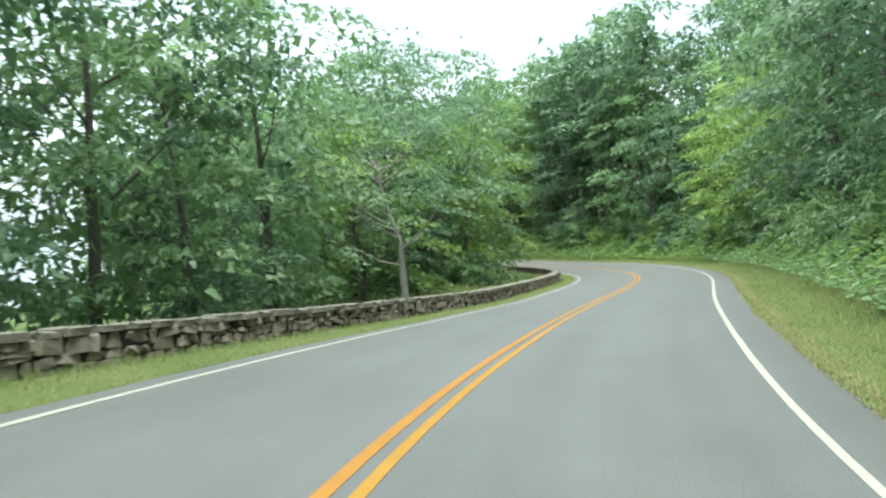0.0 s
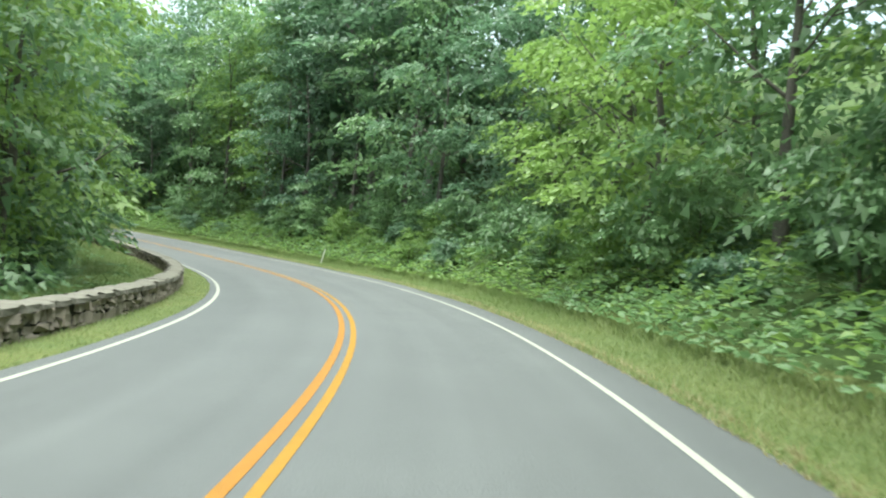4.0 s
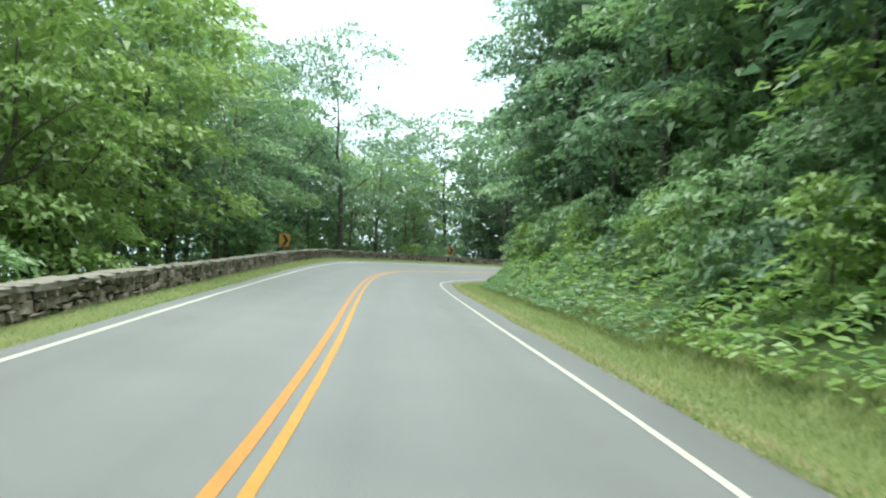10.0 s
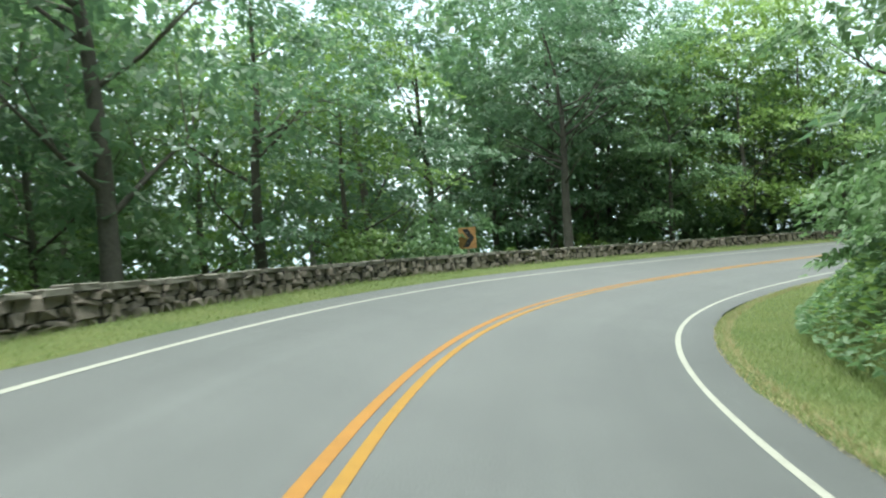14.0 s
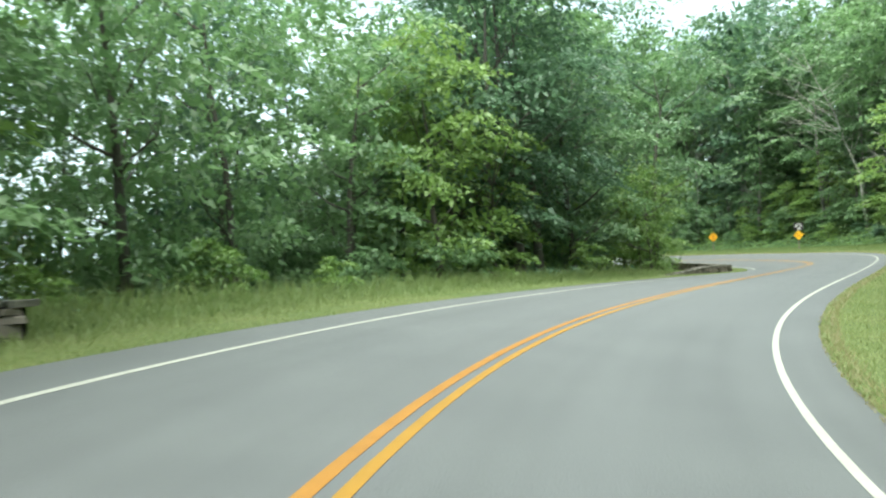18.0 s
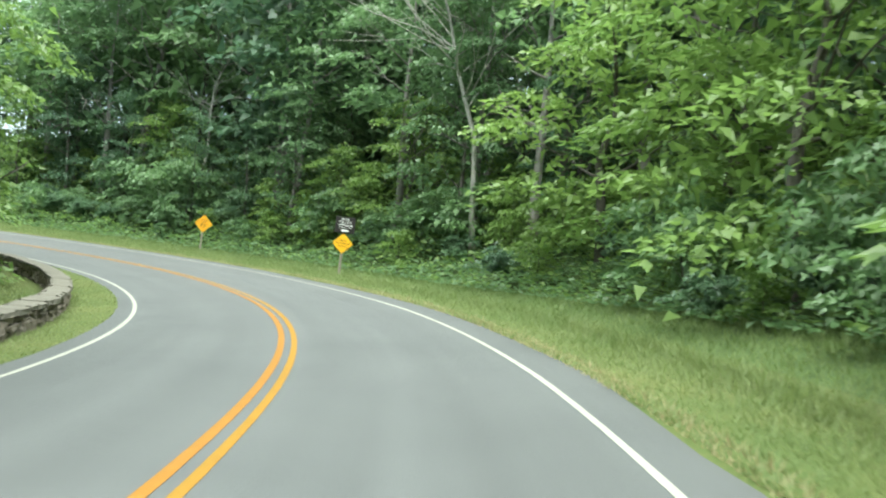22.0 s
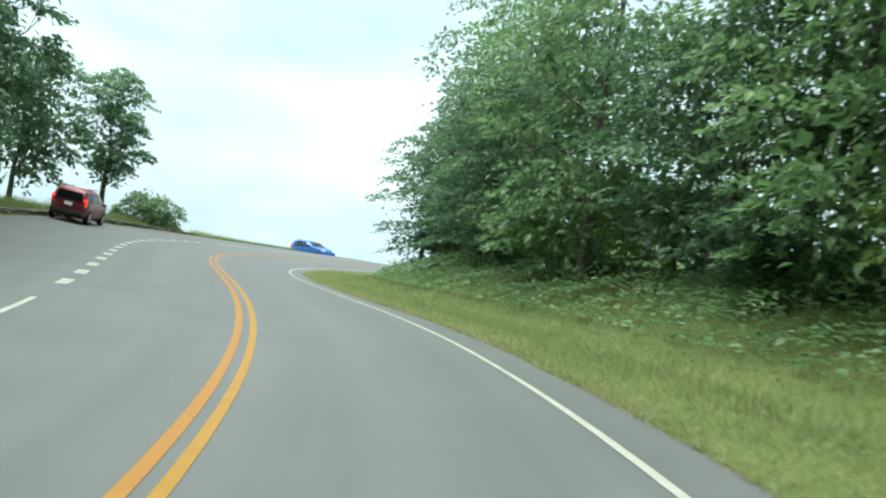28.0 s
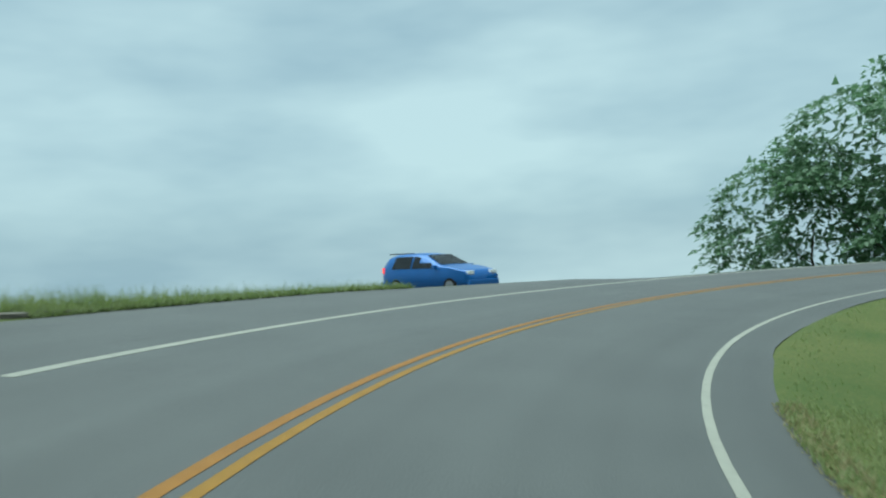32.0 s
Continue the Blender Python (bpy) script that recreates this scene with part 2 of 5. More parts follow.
M_SIGN_BROWN = shade("dark_brown_sign_board", (0.02, 0.018, 0.016), 0.7, 0.3, var=0.25, scale=4, bump=0.2)
M_SIGN_W = shade("white_sign_ink", (0.78, 0.78, 0.75), 0.5, 0.3, var=0.04, scale=4, bump=0.05)


# ---------------------------------------------------------------- meshes and things
def mesh_of(name, verts, faces, material, smooth=False):
    """A mesh from arrays: verts (n, 3) and faces (m, k), all with k corners."""
    verts, faces = np.asarray(verts, dtype=np.float32), np.asarray(faces, dtype=np.int32)
    me = bpy.data.meshes.new(name)
    k = faces.shape[1]
    me.vertices.add(len(verts))
    me.vertices.foreach_set("co", verts.ravel())
    me.loops.add(faces.size)
    me.loops.foreach_set("vertex_index", faces.ravel())
    me.polygons.add(len(faces))
    me.polygons.foreach_set("loop_start", np.arange(0, faces.size, k, dtype=np.int32))
    me.polygons.foreach_set("use_smooth", np.full(len(faces), smooth, dtype=bool))
    me.update(calc_edges=True)
    me.materials.append(material)
    return me


def part(name, bm, material=None, parent=None, label=""):
    """Links a bmesh (or a ready mesh) as one mesh object under a thing or a part."""
    if isinstance(bm, bmesh.types.BMesh):
        me = bpy.data.meshes.new(name)
        bm.to_mesh(me)
        bm.free()
        me.materials.append(material)
    else:
        me = bm
    ob = new(name, me)
    if parent is not None:
        ob.parent = parent
    if label:
        tagged(ob, label)
    return ob


def box(bm, size, at=(0, 0, 0), turn=None, bevel=0.0):
    made = bmesh.ops.create_cube(bm, size=1.0)["verts"]
    m = Matrix.Translation(at) @ (turn or Matrix.Identity(4)) @ Matrix.Diagonal((*size, 1))
    bmesh.ops.transform(bm, matrix=m, verts=made)
    if bevel:
        edges = {e for v in made for e in v.link_edges}
        bmesh.ops.bevel(bm, geom=list(edges), offset=bevel, segments=2, affect="EDGES", profile=0.6)
    return bm


def tube(points, radii, sides=8):
    """Verts and faces of a tube along points, as arrays."""
    pts = np.asarray(points, dtype=float)
    ring = []
    for i, p in enumerate(pts):
        d = pts[min(i + 1, len(pts) - 1)] - pts[max(i - 1, 0)]
        d = d / (np.linalg.norm(d) + 1e-9)
        a = np.cross(d, (0.3, 0.9, 0.2) if abs(d[2]) > 0.8 else (0, 0, 1))
        a = a / (np.linalg.norm(a) + 1e-9)
        b = np.cross(d, a)
        ang = np.arange(sides) * 2 * math.pi / sides
        ring.append(p + radii[i] * (np.cos(ang)[:, None] * a + np.sin(ang)[:, None] * b))
    n = len(pts)
    faces = [(i * sides + j, i * sides + (j + 1) % sides, (i + 1) * sides + (j + 1) % sides, (i + 1) * sides + j)
             for i in range(n - 1) for j in range(sides)]
    return np.concatenate(ring), np.array(faces)


def join(pieces):
    """Joins (verts, faces) pairs into one."""
    vs, fs, k = [], [], 0
    for v, f in pieces:
        vs.append(v)
        fs.append(np.asarray(f) + k)
        k += len(v)
    return np.concatenate(vs), np.concatenate(fs)


# ---------------------------------------------------------------- the road's line: bends, rise and bank along its length
STEP = 0.5
LENGTH = BEND_STEP * (len(BEND) - 1)
ROAD_S = np.arange(-24.0, LENGTH + 40.0, STEP)
_bend = np.interp(ROAD_S, np.arange(len(BEND)) * BEND_STEP, BEND)
_bend[ROAD_S < 0] = 0.0
_turn = np.concatenate([[0], np.cumsum((_bend[1:] + _bend[:-1]) / 2 * STEP)])
_zero = int(round(24.0 / STEP))
ROAD_H = START[2] + _turn - _turn[_zero]
_mid = (ROAD_H[1:] + ROAD_H[:-1]) / 2
_x = np.concatenate([[0], np.cumsum(-np.sin(_mid) * STEP)])
_y = np.concatenate([[0], np.cumsum(np.cos(_mid) * STEP)])
ROAD_X, ROAD_Y = START[0] + _x - _x[_zero], START[1] + _y - _y[_zero]
ROAD_Z = np.interp(ROAD_S, np.arange(len(RISE)) * RISE_STEP, RISE)
ROAD_Z = np.convolve(np.pad(ROAD_Z, 20, mode="edge"), np.hanning(41) / np.hanning(41).sum(), mode="valid")
ROAD_B = np.interp(ROAD_S, np.arange(len(BANK)) * BANK_STEP, BANK)


def on_road(s, u, up=0.0):
    """The place u metres to the right of the centre line at station s, in the plane of the carriageway."""
    x, y, z = np.interp(s, ROAD_S, ROAD_X), np.interp(s, ROAD_S, ROAD_Y), np.interp(s, ROAD_S, ROAD_Z)
    h, b = np.interp(s, ROAD_S, ROAD_H), np.radians(np.interp(s, ROAD_S, ROAD_B))
    return np.stack([x + np.cos(h) * np.cos(b) * u, y + np.sin(h) * np.cos(b) * u, z - np.sin(b) * u + up], -1)


def heading(s):
    return float(np.degrees(np.interp(s, ROAD_S, ROAD_H)))


OV0, OV1 = 334.0, 412.0   # stations of the lay-by on the valley side
EDGE_R = HALF_R + 0.75


def edge_l(s):
    """The asphalt's left edge, without the lay-by."""
    return np.interp(s, (-30, 64, 115, 165, 200, 250, 260, 300), (3.75, 3.55, 3.55, 3.8, 4.2, 4.4, 3.75, 3.7))




LAYBY = (OV0, 0, OV0 + 14, 8.2, 370, 8.1, 375, 7.2, 382, 6.7, 390, 6.6, 397, 5.2, 402, 0)


def layby(s):
    """How far the lay-by widens the carriageway to the left at station s."""
    s = np.asarray(s, dtype=float)
    return np.maximum(np.interp(s, LAYBY[::2], LAYBY[1::2]) - edge_l(s), 0)


def side_profile(s, u):
    """Height of the ground above the road's edge level, by the distance u from the centre line (left is negative)."""
    r = np.maximum(u - EDGE_R, 0)
    l = np.maximum(-u - edge_l(s) - layby(s), 0)
    rise = np.interp(s, R_RISE[::2], R_RISE[1::2])
    fall = np.interp(s, L_FALL[::2], L_FALL[1::2])
    zr = -0.12 * np.minimum(r, 1.5) / 1.5 + rise * np.clip(r - 1.5, 0, 4.5) + np.maximum(0.8 * rise, 0.46) * np.clip(r - 6.0, 0, 40)
    zl = -np.interp(s, (380, 389), (0.05, 0.45)) * np.minimum(l, 2.2) - fall * np.clip(l - 2.2, 0, 14) - np.maximum(fall, 0.3) * np.clip(l - 16.2, 0, 60) - 0.12 * np.clip(l - 76.2, 0, 4000)
    return np.where(u > 0, zr, zl)


R_RISE = (-30, 0.45, 60, 0.42, 120, 0.45, 150, 0.58, 195, 0.60, 215, 0.42, 245, 0.48, 264, 0.30, 285, 0.10, 325, 0.12, 350, 0.26, 480, 0.26)
L_FALL = (-30, 0.16, 60, 0.10, 110, 0.22, 200, 0.25, 222, 0.08, 262, 0.04, 300, 0.06, 340, 0.12, 352, 0.05, 372, 0.08, 380, 0.2, 390, 0.5, 430, 0.5, 480, 0.5)
_pick = slice(0, None, 6)
_SX, _SY, _SZ, _SH, _SB, _SS = ROAD_X[_pick], ROAD_Y[_pick], ROAD_Z[_pick], ROAD_H[_pick], np.radians(ROAD_B[_pick]), ROAD_S[_pick]


def ground_at(xy):
    """Ground height at points (n, 2), its distance from the centre line, and its nearest station."""
    xy = np.asarray(xy, dtype=float).reshape(-1, 2)
    zs, us, ss = [], [], []
    for k in range(0, len(xy), 800):
        q = xy[k:k + 800]
        dx, dy = q[:, :1] - _SX, q[:, 1:] - _SY
        d = np.sqrt(dx * dx + dy * dy)
        u = np.where(dx * np.cos(_SH) + dy * np.sin(_SH) > 0, d, -d)
        dm = d.min(1, keepdims=True)
        w = np.exp(-(d - dm) / (0.4 + 0.12 * dm))
        tilt = np.clip(u, -edge_l(_SS) - 2 - layby(_SS), EDGE_R + 2)
        z = _SZ - np.sin(_SB) * tilt + side_profile(np.broadcast_to(_SS, u.shape), u)
        zs.append((w * z).sum(1) / w.sum(1))
        i = d.argmin(1)
        us.append(u[np.arange(len(q)), i])
        ss.append(_SS[i])
    return np.concatenate(zs), np.concatenate(us), np.concatenate(ss)


def at(s, u):
    """A place on the ground beside the road."""
    p = on_road(s, u)
    z, _, _ = ground_at(p[None, :2])
    return Vector((p[0], p[1], z[0]))


# ---------------------------------------------------------------- ground, road and verges
def strip(name, s0, s1, us, material, up=0.0, step=1.0, edge=0.0, thick=0.0, seed=1):
    """A ribbon along the road from offset to offset; edge: how far its outer borders waver."""
    rng = np.random.default_rng(seed)
    ss = np.arange(s0, s1 + 1e-6, step)
    cols = []
    for j, u in enumerate(us):
        off = u(ss) if callable(u) else np.full(len(ss), float(u))
        if edge and j in (0, len(us) - 1):
            off = off + np.convolve(rng.normal(0, edge, len(ss) + 4), np.ones(5) / 3, mode="valid")
        cols.append(on_road(ss, off, up))
    g = np.stack(cols, 1)
    n, k = g.shape[:2]
    idx = np.arange(n * k).reshape(n, k)
    faces = np.stack([idx[:-1, :-1], idx[:-1, 1:], idx[1:, 1:], idx[1:, :-1]], -1).reshape(-1, 4)
    me = mesh_of(name, g.reshape(-1, 3), faces, material, True)
    if len(us) > 2:
        across = np.stack([u(ss) if callable(u) else np.full(len(ss), float(u)) for u in us], 1)
        uv = np.stack([across, np.broadcast_to(ss[:, None], across.shape)], -1).reshape(-1, 2)
        me.uv_layers.new(name="along").data.foreach_set("uv", uv[faces.ravel()].astype(np.float32).ravel())
    return me


S0, S1 = -22.0, LENGTH + 36.0


def axis(lo, hi, step, far):
    """Grid lines: close together from lo to hi, then wider and wider as far as the horizon."""
    inner = np.arange(lo, hi, step)
    grow = step * 1.35 ** np.arange(1, 24)
    out = np.cumsum(grow)
    out = out[out < far]
    return np.concatenate([lo - out[::-1], inner, inner[-1] + out])


gx = axis(ROAD_X.min() - 45, ROAD_X.max() + 45, 3.6, 3500)
gy = axis(ROAD_Y.min() - 45, ROAD_Y.max() + 45, 3.6, 3500)
GX, GY = np.meshgrid(gx, gy, indexing="ij")
gxy = np.stack([GX.ravel(), GY.ravel()], 1)
gz, gu, gs = ground_at(gxy)
near = np.abs(gu)
under = np.where(gu > 0, near < EDGE_R + 7.2, near < edge_l(gs) + layby(gs) + 7.2)
gz = gz - np.where(under, 0.9, 0.0)
gz = gz + np.where(near > 9, np.array([noise.noise(Vector((a * 0.09, b * 0.09, 0.3))) for a, b in gxy]) * np.clip((near - 9) * 0.1, 0, 0.7), 0)
gz = np.maximum(gz, -450.0)
nx, ny = len(gx), len(gy)
gi = np.arange(nx * ny).reshape(nx, ny)
gf = np.stack([gi[:-1, :-1], gi[1:, :-1], gi[1:, 1:], gi[:-1, 1:]], -1).reshape(-1, 4)
ground = part("ground", mesh_of("ground", np.stack([gxy[:, 0], gxy[:, 1], gz], 1), gf, M_SOIL, True), None)
tagged(ground, "dark leaf-littered forest floor on a wooded hillside", "ground", kind="structure")

road = part("road", strip("road", S0, S1, (lambda s: -edge_l(s) - layby(s), -HALF_L - 0.1, -1.5, 0.0, 1.5, HALF_R + 0.1, EDGE_R), M_ASPHALT, edge=0.08), None)
tagged(road, "weathered grey asphalt two-lane road, slightly damp", "road", kind="structure")


def bank_ribbon(side, s0, s1, outs, lifts):
    """A ribbon beside the asphalt at those distances from its edge, following the ground's profile."""
    ss = np.arange(s0, s1 + 0.01, 1.0)
    rows = []
    for w, lift in zip(outs, lifts):
        u = np.broadcast_to((EDGE_R + w) if side > 0 else -(edge_l(ss) + layby(ss) + w), ss.shape)
        p = on_road(ss, u)
        tilt = np.sin(np.radians(np.interp(ss, ROAD_S, ROAD_B)))
        extra = np.maximum(np.abs(u) - (EDGE_R + 2 if side > 0 else edge_l(ss) + layby(ss) + 2), 0) * np.sign(u) * tilt
        p[:, 2] += side_profile(ss, u) + lift + extra
        if w > 3 and lift > -0.2:
            p[:, 2] += np.array([noise.noise(Vector((a * 0.4, c * 0.4, 7.0))) for a, c in p[:, :2]]) * 0.12
        rows.append(p)
    g = np.stack(rows, 1)
    return g if side > 0 else g[:, ::-1]


def ribbon_mesh(name, g, material):
    n, k = g.shape[:2]
    idx = np.arange(n * k).reshape(n, k)
    f = np.stack([idx[:-1, :-1], idx[:-1, 1:], idx[1:, 1:], idx[1:, :-1]], -1).reshape(-1, 4)
    return mesh_of(name, g.reshape(-1, 3), f, material, True)


for side, nm in ((1, "verge_uphill"), (-1, "verge_downhill")):
    v = part(nm, ribbon_mesh(nm, bank_ribbon(side, S0, S1, (-0.16, 0.08, 0.7, 1.6, 2.4, 2.9), (-0.04, 0.03, 0.05, 0.04, 0.02, -0.1)), M_TURF))
    tagged(v, "mown grass verge along the asphalt edge", "verge", kind="structure")
OUT, LIFT = (2.3, 3.0, 3.8, 4.8, 6.0, 7.4, 8.6), (-0.03, 0, 0, 0, 0, 0, -0.9)
for side, nm, a, c, m in ((1, "bank_uphill", S0, 335, M_SOIL), (1, "bank_grassy", 335, S1, M_TURF),
                          (-1, "bank_downhill", S0, 262, M_SOIL), (-1, "bank_meadow", 262, S1, M_TURF)):
    v = part(nm, ribbon_mesh(nm, bank_ribbon(side, a, c, OUT, LIFT), m))
    tagged(v, "green overgrown bank beside the verge" if m == M_SOIL else "grassy slope beside the verge", "bank", kind="structure")

for name, u, w, m in (("yellow_line_inner", -0.112, 0.116, M_AMBER), ("yellow_line_outer", 0.110, 0.104, M_YELLOW),
                      ("edge_line_right", HALF_R, 0.094, M_WHITE)):
    ob = part(name, strip(name, S0, S1, (u - w / 2, u + w / 2), m, 0.005, edge=0.004), None)
    tagged(ob, ("double yellow centre line paint" if "yellow" in name else "solid white edge line paint"), "road marking", kind="structure")
for name, a, c, w in (("edge_line_left", S0, 341.0, 0.05), ("edge_line_left", 379.5, S1, 0.085)):
    ob = part(name, strip(name, a, c, (-HALF_L - w, -HALF_L + w), M_WHITE, 0.005, edge=0.004), None)
    tagged(ob, "solid white edge line paint", "road marking", kind="structure")
dashes = new("dashed_line")
tagged(dashes, "short white dashes across the mouth of the lay-by", "road marking", kind="structure")
for k in range(16):
    a = 343.2 + 2.22 * k
    part("dash", strip("dash", a, a + 0.95, (-HALF_L - 0.12, -HALF_L + 0.12), M_WHITE, 0.005, 0.19, edge=0.004, seed=k), None, dashes)

# ---------------------------------------------------------------- stone walls
def rough_stone(seed, uneven=0.05):
    """A unit block with chamfered, uneven edges, as (verts, faces of four corners)."""
    r = np.random.default_rng(seed)
    c = 0.5
    k = 0.5 - r.uniform(0.08, 0.2)
    vs = []
    for x, y, z in itertools.product((-1, 1), repeat=3):
        vs += [(x * c, y * k, z * k), (x * k, y * c, z * k), (x * k, y * k, z * c)]
    vs = np.array(vs) + r.normal(0, uneven, (24, 3))
    ix = {p: i * 3 for i, p in enumerate(itertools.product((-1, 1), repeat=3))}
    fs = []
    for a in range(3):
        b, d = (a + 1) % 3, (a + 2) % 3
        for sgn in (-1, 1):
            loop = []
            for p, q in ((-1, -1), (1, -1), (1, 1), (-1, 1)):
                key = [0, 0, 0]
                key[a], key[b], key[d] = sgn, p, q
                loop.append(ix[tuple(key)] + a)
            fs.append(loop if sgn > 0 else loop[::-1])
        for p, q in itertools.product((-1, 1), repeat=2):
            k1, k2 = [0, 0, 0], [0, 0, 0]
            k1[a], k1[b], k1[d] = -1, p, q
            k2[a], k2[b], k2[d] = 1, p, q
            fs.append([ix[tuple(k1)] + b, ix[tuple(k2)] + b, ix[tuple(k2)] + d, ix[tuple(k1)] + d])
    for key, i in ix.items():
        fs.append([i, i + 1, i + 2, i + 2])
    return vs, fs


STONE_MESH, CAP_MESH, STONE_RAW, CAP_RAW = [], [], [], []
for k in range(7):
    v, f = rough_stone(300 + k)
    STONE_RAW.append((v, np.array([q for q in f if len(set(q)) == 4])))
    cv, cf = rough_stone(330 + k, 0.018)
    CAP_RAW.append((cv, np.array([q for q in cf if len(set(q)) == 4])))
    for store, mat, sv, sf in ((STONE_MESH, M_STONE, v, f), (CAP_MESH, M_CAP, cv, cf)):
        me = bpy.data.meshes.new("stone")
        me.from_pydata([tuple(p) for p in sv], [], [q if len(set(q)) == 4 else q[:3] for q in sf])
        bm = bmesh.new()
        bm.from_mesh(me)
        bmesh.ops.recalc_face_normals(bm, faces=bm.faces)
        bm.to_mesh(me)
        bm.free()
        me.materials.append(mat)
        store.append(me)


def stone_wall(name, label, s0, s1, offset, height, single, seed, ruin=0.0):
    """A dry stone wall beside the road: a dark core, three rough courses and flat cap stones.
    single: the stretch of stations in which each stone is a piece of its own."""
    r = random.Random(seed)
    off = offset if callable(offset) else (lambda s: offset)
    ss = np.arange(s0, s1, 1.0)
    base = on_road(ss, np.array([off(s) for s in ss]))
    gz_, _, _ = ground_at(base[:, :2])
    base[:, 2] = gz_

    def spot(s, rise):
        x, y, z = (float(np.interp(s, ss, base[:, k])) for k in range(3))
        a, b = max(s0, s - 0.6), min(s1 - 1, s + 0.6)
        dx, dy, dz = (float(np.interp(b, ss, base[:, k]) - np.interp(a, ss, base[:, k])) for k in range(3))
        return Matrix.Translation((x, y, z + rise)) @ Matrix.Rotation(math.atan2(dy, dx), 4, "Z") @ Matrix.Rotation(-math.atan2(dz, math.hypot(dx, dy)), 4, "Y")

    def tall(s):
        if not ruin:
            return height
        return height * min(1.0, max(0.25, (s - s0) / ruin))

    core_v, core_f = [], []
    for s in ss:
        m, h = spot(s, 0), tall(s)
        core_v += [m @ Vector(p) for p in ((0, -0.19, -0.4), (0, 0.19, -0.4), (0, 0.19, h - 0.07), (0, -0.19, h - 0.07))]
    for i in range(len(ss) - 1):
        for j in range(4):
            a, b = i * 4 + j, i * 4 + (j + 1) % 4
            core_f.append((a, b, b + 4, a + 4))
    wall = part(name, mesh_of(name, np.array([tuple(p) for p in core_v]), core_f, M_MORTAR))
    tagged(wall, label, "wall", kind="structure")
    rest = {0: [], 1: []}
    made = 0
    beds, a = [], s0
    while a < s1 - 1.1:
        b = min(a + r.uniform(0.7, 2.4), s1 - 1.0)
        n = r.choice((3, 3, 4, 4, 5))
        cuts = sorted(r.uniform(0.16, 0.84) for _ in range(n - 1))
        cuts = [0.0] + [0.5 * c + 0.5 * (i + 1) / n for i, c in enumerate(cuts)] + [1.0]
        beds += [(a, b, cuts[i], cuts[i + 1]) for i in range(n)]
        a = b
    beds.sort(key=lambda q: q[0])
    beds.append((s0, s1 - 1.1, None, None))
    for bed0, bed1, lo, hi in beds:
        s = bed0
        while s < bed1:
            cap = lo is None
            w = r.uniform(0.5, 1.05) if cap else min(r.choice((r.uniform(0.2, 0.38), r.uniform(0.3, 0.72))), max(0.15, bed1 - s))
            h_all = tall(s)
            ch = 0.1 if cap else (h_all - 0.09) * (hi - lo)
            z = h_all - 0.045 + r.uniform(-0.012, 0.012) if cap else (h_all - 0.09) * (lo + hi) / 2
            size = (w - (0.015 if cap else -0.01), 0.54 + r.uniform(-0.04, 0.05) if cap else 0.44 + r.uniform(-0.05, 0.05),
                    (r.uniform(0.10, 0.14) if cap else ch * r.uniform(0.95, 1.25)))
            m = (spot(s + w / 2, z) @ Matrix.Rotation(r.uniform(-0.02, 0.02) if cap else r.uniform(-0.17, 0.17), 4, "Y")
                 @ Matrix.Rotation(r.uniform(-0.02, 0.02) if cap else r.uniform(-0.06, 0.06), 4, "Z") @ Matrix.Diagonal((*size, 1)))
            k = r.randrange(7)
            if single[0] <= s <= single[1] and made < 300:
                ob = new("cap_stone" if cap else "stone", (CAP_MESH if cap else STONE_MESH)[k])
                ob.parent = wall
                ob.matrix_basis = m
                made += 1
            else:
                rest[int(cap)].append((k, m))
            s += w
    for cap, todo in rest.items():
        if not todo:
            continue
        vs, quads, n = [], [], 0
        for k, m in todo:
            v, f4 = (CAP_RAW if cap else STONE_RAW)[k]
            mm = np.array(m)
            vs.append(v @ mm[:3, :3].T + mm[:3, 3])
            quads.append(f4 + n)
            n += len(v)
        ob = part("cap_stones" if cap else "stones", mesh_of("stones", np.concatenate(vs), np.concatenate(quads), M_CAP if cap else M_STONE), None, wall)
        tagged(ob, "rough field stones with dark joints" if not cap else "flat lichened cap stones", kind="stuff")
    return wall


# ---------------------------------------------------------------- signs and posts
def lettering(text, size, material, parent, at_, name="lettering"):
    """Raised letters, centred, facing -y."""
    cu = bpy.data.curves.new(name, "FONT")
    cu.body, cu.size, cu.align_x, cu.align_y, cu.extrude = text, size, "CENTER", "CENTER", 0.001
    cu.offset = size * 0.004
    tmp = new(name, cu)
    me = bpy.data.meshes.new_from_object(tmp.evaluated_get(bpy.context.evaluated_depsgraph_get()))
    bpy.data.objects.remove(tmp)
    me.materials.clear()
    me.materials.append(material)
    ob = part(name, me, None, parent)
    ob.matrix_basis = Matrix.Translation(at_) @ Matrix.Rotation(radians(90), 4, "X")
    return tagged(ob, kind="stuff")


def plate(points, thick, y=0.0):
    """A flat plate of that outline (x, z), standing in the xz plane."""
    bm = bmesh.new()
    vs = [bm.verts.new((x, y, z)) for x, z in points]
    f = bm.faces.new(vs)
    ext = bmesh.ops.extrude_face_region(bm, geom=[f])
    bmesh.ops.translate(bm, vec=(0, thick, 0), verts=[g for g in ext["geom"] if isinstance(g, bmesh.types.BMVert)])
    bmesh.ops.recalc_face_normals(bm, faces=bm.faces)
    return bm


def post_bm(height, w, d):
    bm = box(bmesh.new(), (w, d, height + 0.5), (0, 0, height / 2 - 0.25), bevel=0.008)
    return bm


